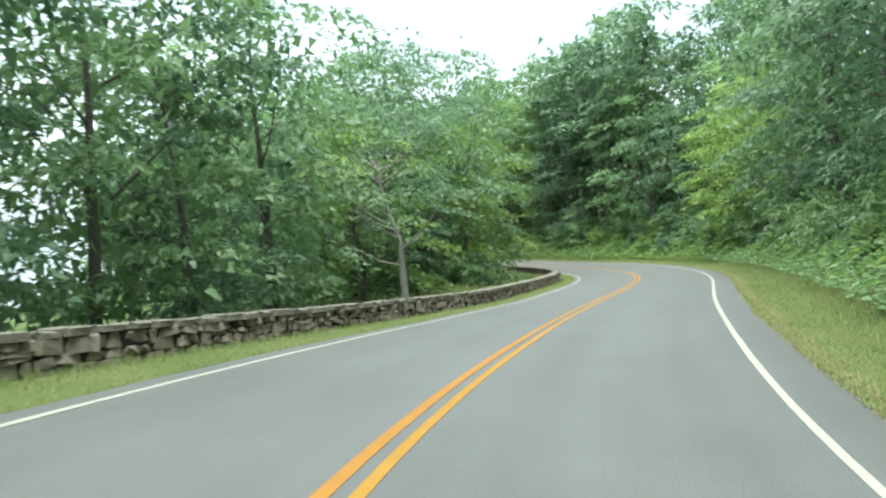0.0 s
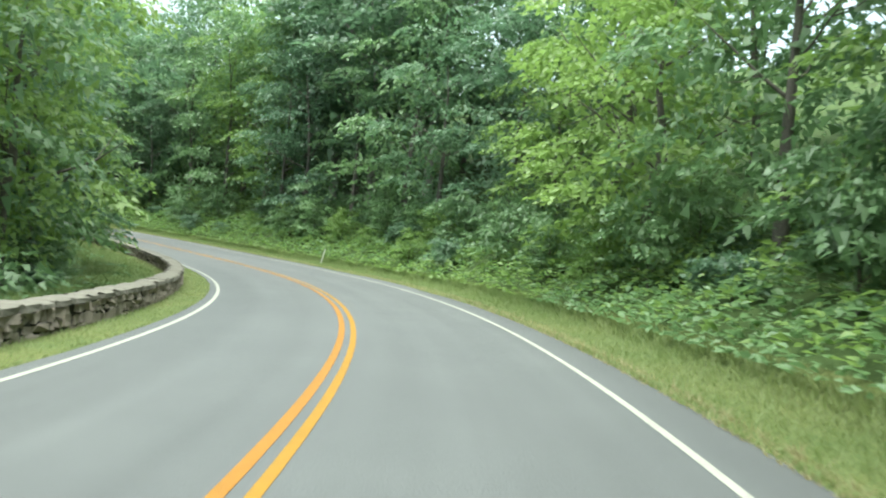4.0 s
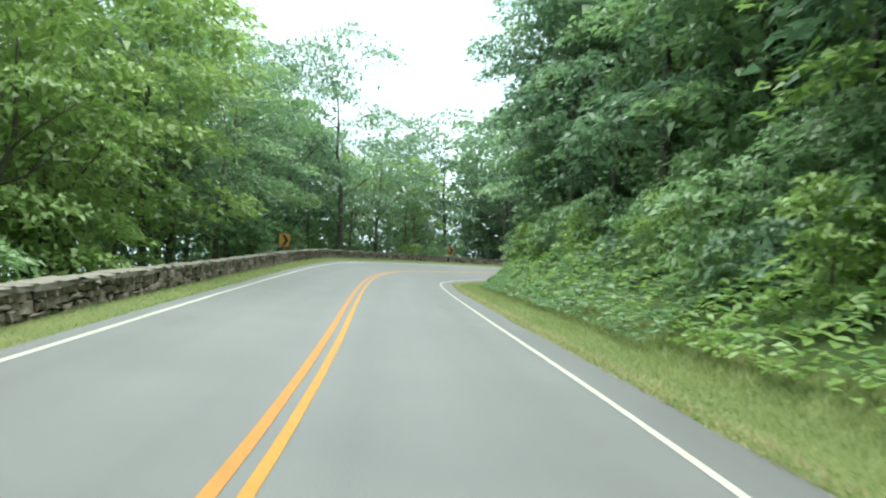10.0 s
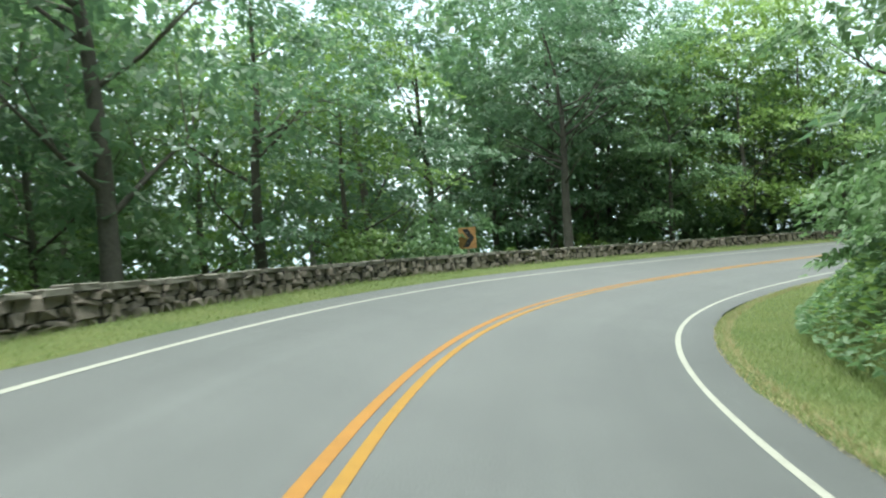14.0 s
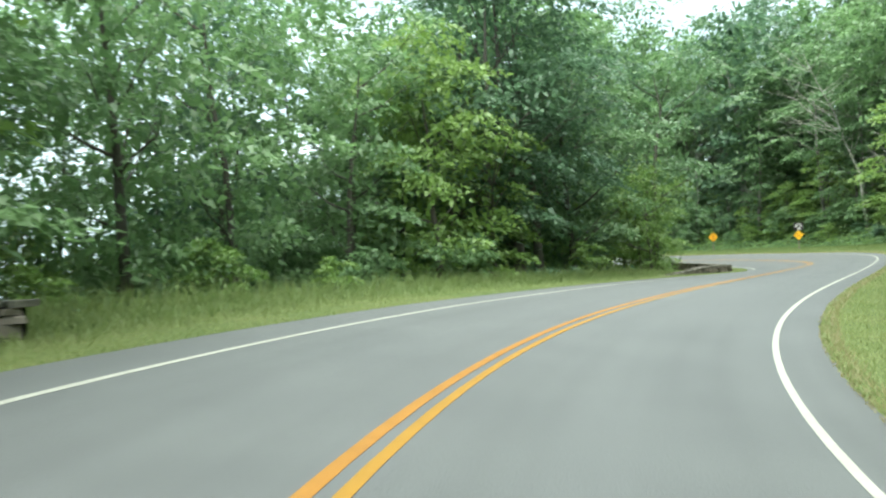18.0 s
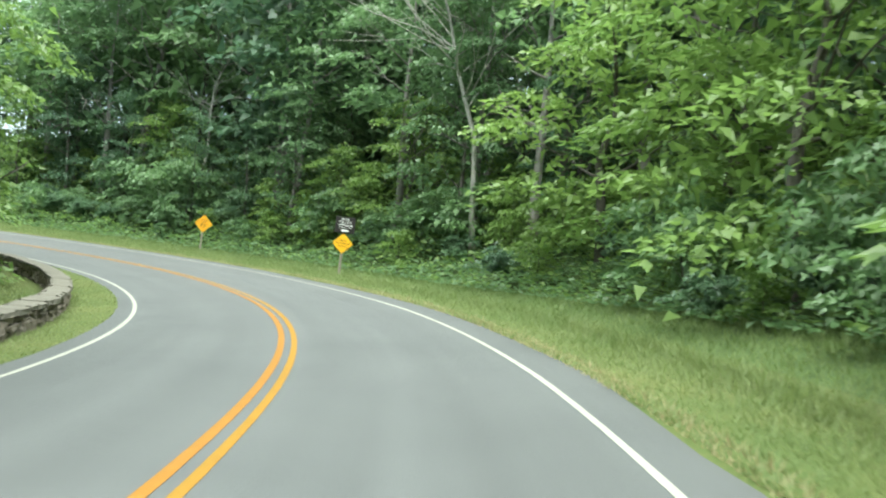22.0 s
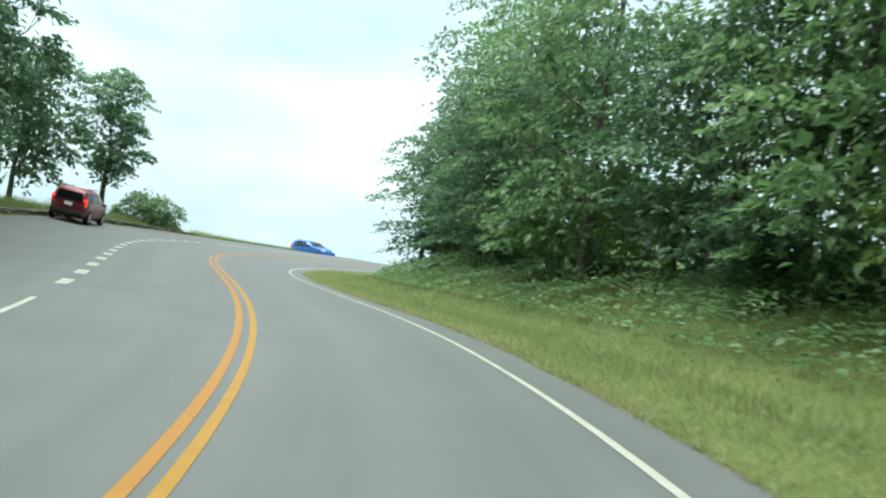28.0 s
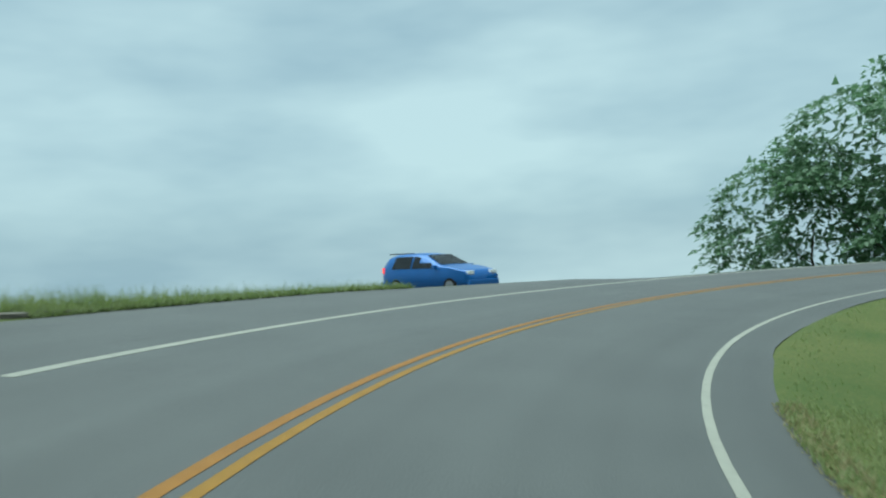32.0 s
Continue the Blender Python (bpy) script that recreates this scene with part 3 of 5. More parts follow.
def stand(e, s, u, face, sink=0.0, lean=0.0):
    """Puts a thing on the ground beside the road; face: degrees by which it turns from facing the oncoming driver."""
    p = at(s, u)
    e.matrix_basis = Matrix.Translation((p.x, p.y, p.z - sink)) @ Matrix.Rotation(radians(heading(s) + face), 4, "Z") @ Matrix.Rotation(radians(lean), 4, "Y")


def diamond(side, inset=0.0):
    r = side / math.sqrt(2) - inset
    c = 0.08
    return [(-r * c, -r * (1 - c)), (r * c, -r * (1 - c)), (r * (1 - c), -r * c), (r * (1 - c), r * c),
            (r * c, r * (1 - c)), (-r * c, r * (1 - c)), (-r * (1 - c), r * c), (-r * (1 - c), -r * c)]


def ring_plate(points, width, y):
    """A thin printed border along the outline."""
    bm = bmesh.new()
    o = [bm.verts.new((x, y, z)) for x, z in points]
    cx, cz = sum(p[0] for p in points) / len(points), sum(p[1] for p in points) / len(points)
    k = 1 - width / max(abs(p[0] - cx) for p in points)
    i = [bm.verts.new((cx + (x - cx) * k, y, cz + (z - cz) * k)) for x, z in points]
    n = len(points)
    for a in range(n):
        b = (a + 1) % n
        bm.faces.new((o[a], o[b], i[b], i[a]))
    return bm


def warning_sign(lines, centre, side, paint, label, height_post):
    e = new("warning_sign")
    p = part("post", post_bm(height_post, 0.09, 0.09), M_POSTWOOD, e)
    p.location = (0.0, 0.06, 0)
    b = part("board", plate(diamond(side), 0.004), paint, e)
    b.location = (0, 0, centre)
    bd = part("border", ring_plate(diamond(side, 0.022), 0.014, -0.0025), M_SIGN_B, b, "thin black printed border")
    for text, z, size in lines:
        lettering(text, size, M_SIGN_B, b, (0, -0.003, z), "lettering")
    for z in (0.14, -0.14):
        bm = bmesh.new()
        bmesh.ops.create_cone(bm, cap_ends=True, segments=8, radius1=0.012, radius2=0.012, depth=0.01, matrix=Matrix.Translation((0, -0.005, z)) @ Matrix.Rotation(radians(90), 4, "X"))
        part("bolt", bm, M_STEEL, b)
    return tagged(e, label, "road sign")


def chevron_sign(label, w, h, centre, direction, sheet):
    e = new("chevron_sign")
    p = part("post", post_bm(centre + h / 2 - 0.03, 0.075, 0.075), M_POSTWOOD, e)
    p.location = (0, 0.05, 0)
    bm = bmesh.new()
    box(bm, (w, 0.004, h), bevel=0.0015)
    b = part("board", bm, sheet, e)
    b.location = (0, 0, centre)
    d = direction
    a, t = w * 0.40, w * 0.34
    arrow = [(-a * d, 0), ((-a + w * 0.36) * d, h * 0.43), ((-a + w * 0.36 + t) * d, h * 0.43), ((-a + t) * d, 0),
             ((-a + w * 0.36 + t) * d, -h * 0.43), ((-a + w * 0.36) * d, -h * 0.43)]
    bm = bmesh.new()
    vs = [bm.verts.new((x, -0.0035, z)) for x, z in arrow]
    bm.faces.new((vs[0], vs[1], vs[2], vs[3]))
    bm.faces.new((vs[0], vs[3], vs[4], vs[5]))
    part("chevron", bm, M_SIGN_B, b, "black printed chevron")
    for z in (0.2, -0.2):
        bm = bmesh.new()
        bmesh.ops.create_cone(bm, cap_ends=True, segments=8, radius1=0.012, radius2=0.012, depth=0.01, matrix=Matrix.Translation((0, -0.006, z)) @ Matrix.Rotation(radians(90), 4, "X"))
        part("bolt", bm, M_STEEL, b)
    return tagged(e, label, "road sign")


def arrow_left(w, h, y):
    bm = bmesh.new()
    pts = [(-w / 2, 0), (-w / 2 + h * 0.9, h / 2), (-w / 2 + h * 0.75, h * 0.2), (w / 2, h * 0.2), (w / 2, -h * 0.2), (-w / 2 + h * 0.75, -h * 0.2), (-w / 2 + h * 0.9, -h / 2)]
    v = [bm.verts.new((x, y, z)) for x, z in pts]
    bm.faces.new((v[0], v[6], v[5], v[2], v[1]))
    bm.faces.new((v[2], v[5], v[4], v[3]))
    return bm


def overlook_sign(label, side):
    """The brown name board with its arrow, over a yellow warning diamond on one post."""
    e = new("overlook_sign")
    p = part("post", post_bm(2.15, 0.10, 0.10), M_POSTWOOD, e)
    p.location = (0, 0.065, 0)
    bm = bmesh.new()
    box(bm, (0.86, 0.03, 0.70), bevel=0.006)
    b = part("name_board", bm, M_SIGN_BROWN, e, "dark brown name board with white routed letters")
    b.location = (0.02, 0.0, 2.12)
    for text, z, size in (("BUCK", 0.24, 0.125), ("HOLLOW", 0.11, 0.125), ("OVERLOOK", -0.02, 0.125), ("ELEVATION  2760", -0.125, 0.07)):
        lettering(text, size, M_SIGN_W, b, (0, -0.017, z))
    part("arrow", arrow_left(0.34, 0.15, -0.0185), M_SIGN_W, b, "white arrow").location = (0, 0, -0.25)
    d = part("warning_board", plate(diamond(side), 0.004), M_SIGN_Y, e, "bright yellow diamond warning board")
    d.location = (0, -0.004, 1.32)
    part("border", ring_plate(diamond(side, 0.022), 0.014, -0.0025), M_SIGN_B, d, "thin black printed border")
    for text, z, size in (("WATCH", 0.13, 0.095), ("FOR TURNING", 0.0, 0.095), ("VEHICLES", -0.13, 0.095)):
        lettering(text, size, M_SIGN_B, d, (0, -0.003, z))
    return tagged(e, label, "road sign")


M_STEEL = shade("galvanised_steel", (0.45, 0.45, 0.45), 0.45, 0.5, 0.9, var=0.1, scale=8, bump=0.1)
M_BLUE = shade("blue_car_paint", (0.015, 0.10, 0.33), 0.28, 0.6, 0.2, var=0.08, scale=3, bump=0.02)
M_RED = shade("dark_red_car_paint", (0.16, 0.018, 0.022), 0.3, 0.6, 0.2, var=0.08, scale=3, bump=0.02)
M_GLASS = shade("dark_car_glass", (0.02, 0.025, 0.03), 0.08, 0.8, var=0.1, scale=2, bump=0.0)
M_TYRE = shade("tyre_rubber", (0.018, 0.018, 0.018), 0.85, 0.2, var=0.2, scale=10, bump=0.3)
M_TRIM = shade("black_car_trim", (0.025, 0.025, 0.025), 0.6, 0.3, var=0.2, scale=8, bump=0.1)
M_RIM = shade("wheel_alloy", (0.28, 0.28, 0.29), 0.35, 0.5, 0.8, var=0.1, scale=8, bump=0.05)
M_LAMP_R = shade("red_tail_lamp", (0.55, 0.02, 0.015), 0.2, 0.6, var=0.1, scale=8, bump=0.0)
M_LAMP_R.node_tree.nodes["Principled BSDF"].inputs["Emission Color"].default_value = (1.0, 0.03, 0.02, 1)
M_LAMP_R.node_tree.nodes["Principled BSDF"].inputs["Emission Strength"].default_value = 0.8
M_LAMP_W = shade("clear_head_lamp", (0.75, 0.75, 0.75), 0.15, 0.7, var=0.05, scale=8, bump=0.0)


# ---------------------------------------------------------------- cars
def car(kind, paint, label, length, width, height, profile, belt, tail, clear_z=0.2):
    """A parked car, nose to +x. profile: the top line as (share of the length, height); belt: the sill of the windows."""
    e = new(kind)
    px, pz = np.array(profile[::2]) * length - length / 2, np.array(profile[1::2]) * height
    xs = np.unique(np.concatenate([px, np.linspace(-length / 2, length / 2, 22)]))
    hw = width / 2

    def half(x, z):
        end = 1 - 0.16 * (abs(x) / (length / 2)) ** 6
        low = 0.93 + 0.07 * min(1, max(0, (z - clear_z) / 0.3))
        topin = 1.0 if z <= belt * height else 1 - 0.26 * (z - belt * height) / max(0.05, height * (1 - belt))
        return hw * end * low * topin

    rows = []
    for x in xs:
        top = float(np.interp(x, px, pz))
        b = min(belt * height, top - 0.05)
        ends = 0.10 * (abs(x) / (length / 2)) ** 8
        zs = [clear_z + ends, clear_z + ends + 0.10, 0.55 * (clear_z + b), b, b + (top - b) * 0.85, top]
        ys = [half(x, z) for z in zs]
        ring = [(x, -ys[0] * 0.9, zs[0])] + [(x, -y, z) for y, z in zip(ys[1:5], zs[1:5])] + [(x, -ys[5] * 0.82, zs[5]), (x, 0, zs[5] + 0.015)]
        ring += [(x, -p[1], p[2]) for p in ring[-2::-1]]
        rows.append(ring)
    bm = bmesh.new()
    vv = [[bm.verts.new(p) for p in r] for r in rows]
    for a, b in zip(vv[:-1], vv[1:]):
        for j in range(len(a) - 1):
            bm.faces.new((a[j], b[j], b[j + 1], a[j + 1]))
        bm.faces.new((a[-1], b[-1], b[0], a[0]))
    bm.faces.new(vv[0][::-1])
    bm.faces.new(vv[-1])
    bmesh.ops.recalc_face_normals(bm, faces=bm.faces)
    for f in bm.faces:
        f.smooth = True
    body = part("body", bm, paint, e)
    # side windows, rear window and windscreen, a little proud of the body
    bz = belt * height

    def side_pane(name, x0, x1, x0t, x1t, sgn):
        zt = height * 0.93
        pts = []
        for x, xt in ((x0, x0t), (x1, x1t)):
            pts.append(((x, sgn * (half(x, bz + 0.03) + 0.022), bz + 0.03), (xt, sgn * (half(xt, zt) + 0.022), min(zt, float(np.interp(xt, px, pz)) - 0.07))))
        b_ = bmesh.new()
        q = [b_.verts.new(p) for p in (pts[0][0], pts[1][0], pts[1][1], pts[0][1])]
        b_.faces.new(q)
        bmesh.ops.solidify(b_, geom=b_.faces[:], thickness=0.008)
        bmesh.ops.recalc_face_normals(b_, faces=b_.faces)
        return part(name, b_, M_GLASS, e)

    for sgn in (-1, 1):
        for x0, x1, x0t, x1t in tail["side"]:
            side_pane("side_window", x0 * length, x1 * length, x0t * length, x1t * length, sgn)

    def cross_pane(name, xa, za, xb, zb):
        b_ = bmesh.new()
        wa, wb = half(xa, za) * 0.86, half(xb, zb) * 0.84
        q = [b_.verts.new(p) for p in ((xa, -wa, za), (xa, wa, za), (xb, wb, zb), (xb, -wb, zb))]
        b_.faces.new(q)
        bmesh.ops.solidify(b_, geom=b_.faces[:], thickness=0.01)
        bmesh.ops.recalc_face_normals(b_, faces=b_.faces)
        part(name, b_, M_GLASS, e)

    (xa, za, xb, zb) = tail["rear"]
    cross_pane("rear_window", xa * length - 0.012, za * height, xb * length - 0.012, zb * height)
    (xa, za, xb, zb) = tail["front"]
    cross_pane("windscreen", xa * length + 0.012, za * height + 0.02, xb * length + 0.012, zb * height + 0.02)
    # bumpers, lamps, mirrors, plate, spoiler
    for nm, x in (("rear_bumper", -length / 2), ("front_bumper", length / 2)):
        b_ = box(bmesh.new(), (0.16, width * 0.86, 0.22), (x * 0.985, 0, clear_z + 0.2), bevel=0.05)
        part(nm, b_, M_TRIM if kind == "suv" else paint, e)
    for sgn in (-1, 1):
        b_ = box(bmesh.new(), (0.12, 0.15, tail["lamp_h"]), (-length / 2 + 0.07, sgn * (hw - 0.17), tail["lamp_z"]), bevel=0.03)
        part("tail_lamp", b_, M_LAMP_R, e, "red tail lamp")
        b_ = box(bmesh.new(), (0.14, 0.30, 0.13), (length / 2 - 0.10, sgn * (hw - 0.30), bz - 0.18), bevel=0.03)
        part("headlamp", b_, M_LAMP_W, e, "clear headlamp")
        b_ = box(bmesh.new(), (0.12, 0.18, 0.13), (length * 0.17, sgn * (hw + 0.06), bz + 0.06), bevel=0.03)
        part("mirror", b_, paint, e)
    b_ = box(bmesh.new(), (0.015, 0.34, 0.15), (-length / 2 - 0.012, 0, tail["plate"]), bevel=0.004)
    part("rear_plate", b_, M_SIGN_W, e, "pale blank plate")
    if tail.get("spoiler"):
        b_ = box(bmesh.new(), (0.24, width * 0.62, 0.035), (-length / 2 + tail["spoiler"], 0, height + 0.02), bevel=0.012)
        part("spoiler", b_, M_TRIM, e, "black roof spoiler")
    if kind == "suv":
        for sgn in (-1, 1):
            b_ = box(bmesh.new(), (length * 0.42, 0.035, 0.035), (-length * 0.12, sgn * hw * 0.62, height + 0.045), bevel=0.01)
            part("roof_rail", b_, M_TRIM, e)
    # wheels
    rad = tail["wheel"]
    bm = bmesh.new()
    bmesh.ops.create_cone(bm, cap_ends=True, segments=24, radius1=rad, radius2=rad, depth=0.21, matrix=Matrix.Rotation(radians(90), 4, "X"))
    bmesh.ops.bevel(bm, geom=[ed for ed in bm.edges if ed.is_boundary or len({f.normal.to_tuple(1) for f in ed.link_faces}) == 2 and any(len(f.verts) > 6 for f in ed.link_faces)], offset=0.03, segments=2, affect="EDGES")
    tyre = bpy.data.meshes.new("tyre")
    bm.to_mesh(tyre)
    bm.free()
    tyre.materials.append(M_TYRE)
    bm = bmesh.new()
    bmesh.ops.create_cone(bm, cap_ends=True, segments=20, radius1=rad * 0.62, radius2=rad * 0.62, depth=0.222, matrix=Matrix.Rotation(radians(90), 4, "X"))
    for k in range(5):
        box(bm, (rad * 0.95, 0.235, 0.05), (0, 0, 0), Matrix.Rotation(k * math.pi / 5, 4, "Y"))
    rim = bpy.data.meshes.new("rim")
    bm.to_mesh(rim)
    bm.free()
    rim.materials.append(M_RIM)
    for x in (-length * 0.31, length * 0.31):
        for sgn in (-1, 1):
            w = new("wheel")
            w.parent = e
            w.location = (x, sgn * (hw - 0.11), rad)
            part("tyre", tyre, None, w)
            part("rim", rim, None, w, "silver alloy rim")
    return tagged(e, label, "car")


# ---------------------------------------------------------------- placing the things
blue = car("hatchback", M_BLUE, "bright blue hatchback parked at the overlook", 4.3, 1.76, 1.50,
           (0, 0.55, 0.015, 0.72, 0.07, 0.93, 0.16, 0.99, 0.36, 1.0, 0.50, 0.95, 0.70, 0.69, 0.80, 0.65, 0.95, 0.55, 1.0, 0.42), 0.62,
           {"side": ((-0.36, -0.13, -0.33, -0.12), (-0.11, 0.17, -0.10, 0.03)), "rear": (-0.485, 0.70, -0.43, 0.93), "front": (0.19, 0.70, 0.02, 0.94),
            "lamp_h": 0.22, "lamp_z": 0.92, "plate": 0.72, "spoiler": 0.30, "wheel": 0.31})
q = on_road(396.4, -10.8)
pad_z = float(np.interp(396.4, ROAD_S, ROAD_Z)) - 0.08
blue.matrix_basis = Matrix.Translation((q[0], q[1], pad_z + 0.01)) @ Matrix.Rotation(radians(heading(396.4) + 4), 4, "Z")
bm = box(bmesh.new(), (12, 8, 2.4), (0, 0, -1.2), bevel=0.05)
pad = part("parking_pad", bm, M_ASPHALT2)
pad.matrix_basis = Matrix.Translation((q[0], q[1], pad_z)) @ Matrix.Rotation(radians(heading(396.4)), 4, "Z")
tagged(pad, "grey asphalt parking area of the overlook", "pavement", kind="structure")

suv = car("suv", M_RED, "dark red sport utility vehicle parked in the lay-by", 4.2, 1.76, 1.62,
          (0, 0.60, 0.01, 0.80, 0.03, 0.93, 0.08, 0.99, 0.40, 1.0, 0.56, 0.96, 0.70, 0.67, 0.78, 0.63, 0.96, 0.56, 1.0, 0.42), 0.60,
          {"side": ((-0.46, -0.29, -0.44, -0.28), (-0.27, -0.06, -0.26, -0.06), (-0.04, 0.19, -0.04, 0.09)), "rear": (-0.503, 0.63, -0.488, 0.885),
           "front": (0.195, 0.69, 0.07, 0.95), "lamp_h": 0.34, "lamp_z": 1.0, "plate": 0.85, "wheel": 0.36}, 0.26)
def on_asphalt(s, u, turn):
    """A car's stand on the banked asphalt, nose along the road and turned by some degrees."""
    p = [Vector(on_road(s + ds, u + du)) for ds, du in ((0, 0), (1.3, 0), (-1.3, 0), (0, -0.8), (0, 0.8))]
    up = (p[1] - p[2]).cross(p[3] - p[4]).normalized()
    ahead = Matrix.Rotation(radians(turn), 4, up) @ (p[1] - p[2]).normalized()
    left = up.cross(ahead)
    m = Matrix((ahead, left, up)).transposed().to_4x4()
    m.translation = p[0] + up * 0.004
    return m


suv.matrix_basis = on_asphalt(369.5, -7.15, 2)

stand(overlook_sign("brown overlook name board above a yellow warning diamond", 0.66), 292.7, 6.55, -20, lean=1)
stand(warning_sign((("WATCH", 0.17, 0.10), ("FOR", 0.055, 0.10), ("FALLEN", -0.06, 0.10), ("ROCKS", -0.175, 0.10)), 1.38, 0.74, M_SIGN_O,
                   "faded orange-yellow diamond warning sign on a wooden post", 1.75), 304.9, 8.0, -27, lean=2)
stand(chevron_sign("yellow chevron curve sign on a short wooden post", 0.47, 0.58, 0.70, 1, M_SIGN_Y), 321.1, 6.9, -20, lean=0)
stand(chevron_sign("dull amber chevron curve sign behind the stone wall", 0.56, 0.72, 1.22, -1, M_SIGN_DULL), 162.3, -5.75, 14)
stand(chevron_sign("rusted chevron curve sign behind the stone wall", 0.66, 0.80, 1.38, -1, M_SIGN_RUST), 194.8, -6.6, 30)
m_post = new("marker_post")
pp = part("post", post_bm(0.72, 0.065, 0.05), M_OLDWHITE, m_post, "peeling white painted post")
part("cap", box(bmesh.new(), (0.072, 0.057, 0.02), (0, 0, 0.728), bevel=0.008), M_POSTWOOD, m_post)
tagged(m_post, "leaning white wooden marker post in the grass", "post")
stand(m_post, 83.3, 5.55, 0, lean=14)


# ---------------------------------------------------------------- plants
def leaf_quads(rng, centre, out, size, droop=0.28, spread=0.34, plain=False):
    """Leaves as folded rhombs, or plain pointed blades for far trees: centre (n, 3), their outward directions (n, 3), their lengths (n)."""
    n = len(centre)
    d = out + rng.normal(0, spread, (n, 3))
    d[:, 2] -= droop
    d /= np.linalg.norm(d, axis=1, keepdims=True) + 1e-9
    up = np.array([0, 0, 1.0]) + rng.normal(0, 0.34, (n, 3))
    side = np.cross(d, up)
    side /= np.linalg.norm(side, axis=1, keepdims=True) + 1e-9
    nrm = np.cross(side, d)
    s = size[:, None]
    if plain:
        v = np.stack([centre - d * s * 0.38 + side * s * 0.31, centre - d * s * 0.38 - side * s * 0.31, centre + d * s * 0.58 - nrm * s * 0.08], 1)
        return v.reshape(-1, 3), np.arange(n * 3).reshape(n, 3)
    v = np.stack([centre - d * s * 0.5, centre + side * s * 0.3 + nrm * s * 0.08 - d * s * 0.05,
                  centre + d * s * 0.5 - nrm * s * 0.06, centre - side * s * 0.3 + nrm * s * 0.08 - d * s * 0.05], 1)
    return v.reshape(-1, 3), np.arange(n * 4).reshape(n, 4)


def sprays(rng, places, outs, radius, per, size, plain=False):
    """Flat leafy sprays, as a branch's end carries them."""
    n = len(places)
    rr = radius[:, None] * np.sqrt(rng.random((n, per)))
    aa = rng.random((n, per)) * 2 * math.pi
    tilt = outs.copy()
    tilt[:, 2] = 0
    tilt /= np.linalg.norm(tilt, axis=1, keepdims=True) + 1e-9
    dx, dy = rr * np.cos(aa), rr * np.sin(aa)
    along = dx * tilt[:, :1] + dy * tilt[:, 1:2]
    z = -0.32 * along - 0.16 * rr ** 2 / radius[:, None] + rng.normal(0, 0.09, (n, per)) * radius[:, None]
    c = places[:, None] + np.stack([dx, dy, z], -1)
    o = np.stack([dx, dy, z * 0.3], -1) / (rr[..., None] + 0.05) * 0.6 + tilt[:, None] * 0.6
    sz = size * rng.uniform(0.65, 1.25, n * per)
    return leaf_quads(rng, c.reshape(-1, 3), o.reshape(-1, 3), sz, plain=plain)


def crown_mesh(name, seed, z0, z1, radius, count, per, size, material, low=0.75, spray=0.75, clumps=17, fill=6.0, plain=False, flat=0.52):
    """A crown of uneven leafy clumps between z0 and z1, with gaps between them; low: its width at the foot."""
    rng = np.random.default_rng(seed)
    ct = np.clip((np.arange(clumps) + rng.uniform(-0.2, 1.2, clumps)) / clumps, 0.01, 0.99)
    caz = np.arange(clumps) * 2.4 + rng.uniform(-0.7, 0.7, clumps)
    prof = np.where(ct < 0.58, low + (1 - low) * np.sin(ct / 0.58 * math.pi / 2), np.sqrt(np.clip(1 - ((ct - 0.58) / 0.46) ** 2, 0.02, 1)))
    cr = np.minimum(radius * rng.uniform(0.26, 0.46, clumps), (z1 - z0) * 0.24)
    rr = np.maximum(radius * prof * rng.uniform(0.78, 1.12, clumps) - cr * 0.8, 0.1)
    centre = np.stack([rr * np.cos(caz), rr * np.sin(caz), z0 + (z1 - z0 - 0.4) * ct], -1)
    out = np.stack([np.cos(caz), np.sin(caz), 0 * caz], -1)
    k = np.arange(count) % clumps
    d = rng.normal(0, 1, (count, 3)) + out[k] * 0.75 + np.array([0, 0, 0.5])
    d[:, 2] = np.where(d[:, 2] < -0.35, -0.6 * d[:, 2], d[:, 2])
    d /= np.linalg.norm(d, axis=1, keepdims=True)
    p = centre[k] + d * cr[k][:, None] * np.array([1.2, 1.2, flat]) * rng.uniform(0.72, 1.05, (count, 1))
    p[:, 2] = np.maximum(p[:, 2], z0 * 0.6)
    o = d + out[k] * 0.5
    v, f = sprays(rng, p, o, spray * rng.uniform(0.6, 1.15, count), per, size, plain)
    n = int(count * fill)
    k = rng.integers(0, clumps, n)
    inward = np.column_stack([rng.uniform(0.25, 0.95, n)] * 2 + [np.ones(n)])
    q = centre[k] * inward + rng.normal(0, 0.46, (n, 3)) * cr[k][:, None]
    v2, f2 = leaf_quads(rng, q, out[k], size * rng.uniform(1.1, 1.8, n), 0.4, 0.9, plain)
    return mesh_of(name, *join([(v, f), (v2, f2)]), material)


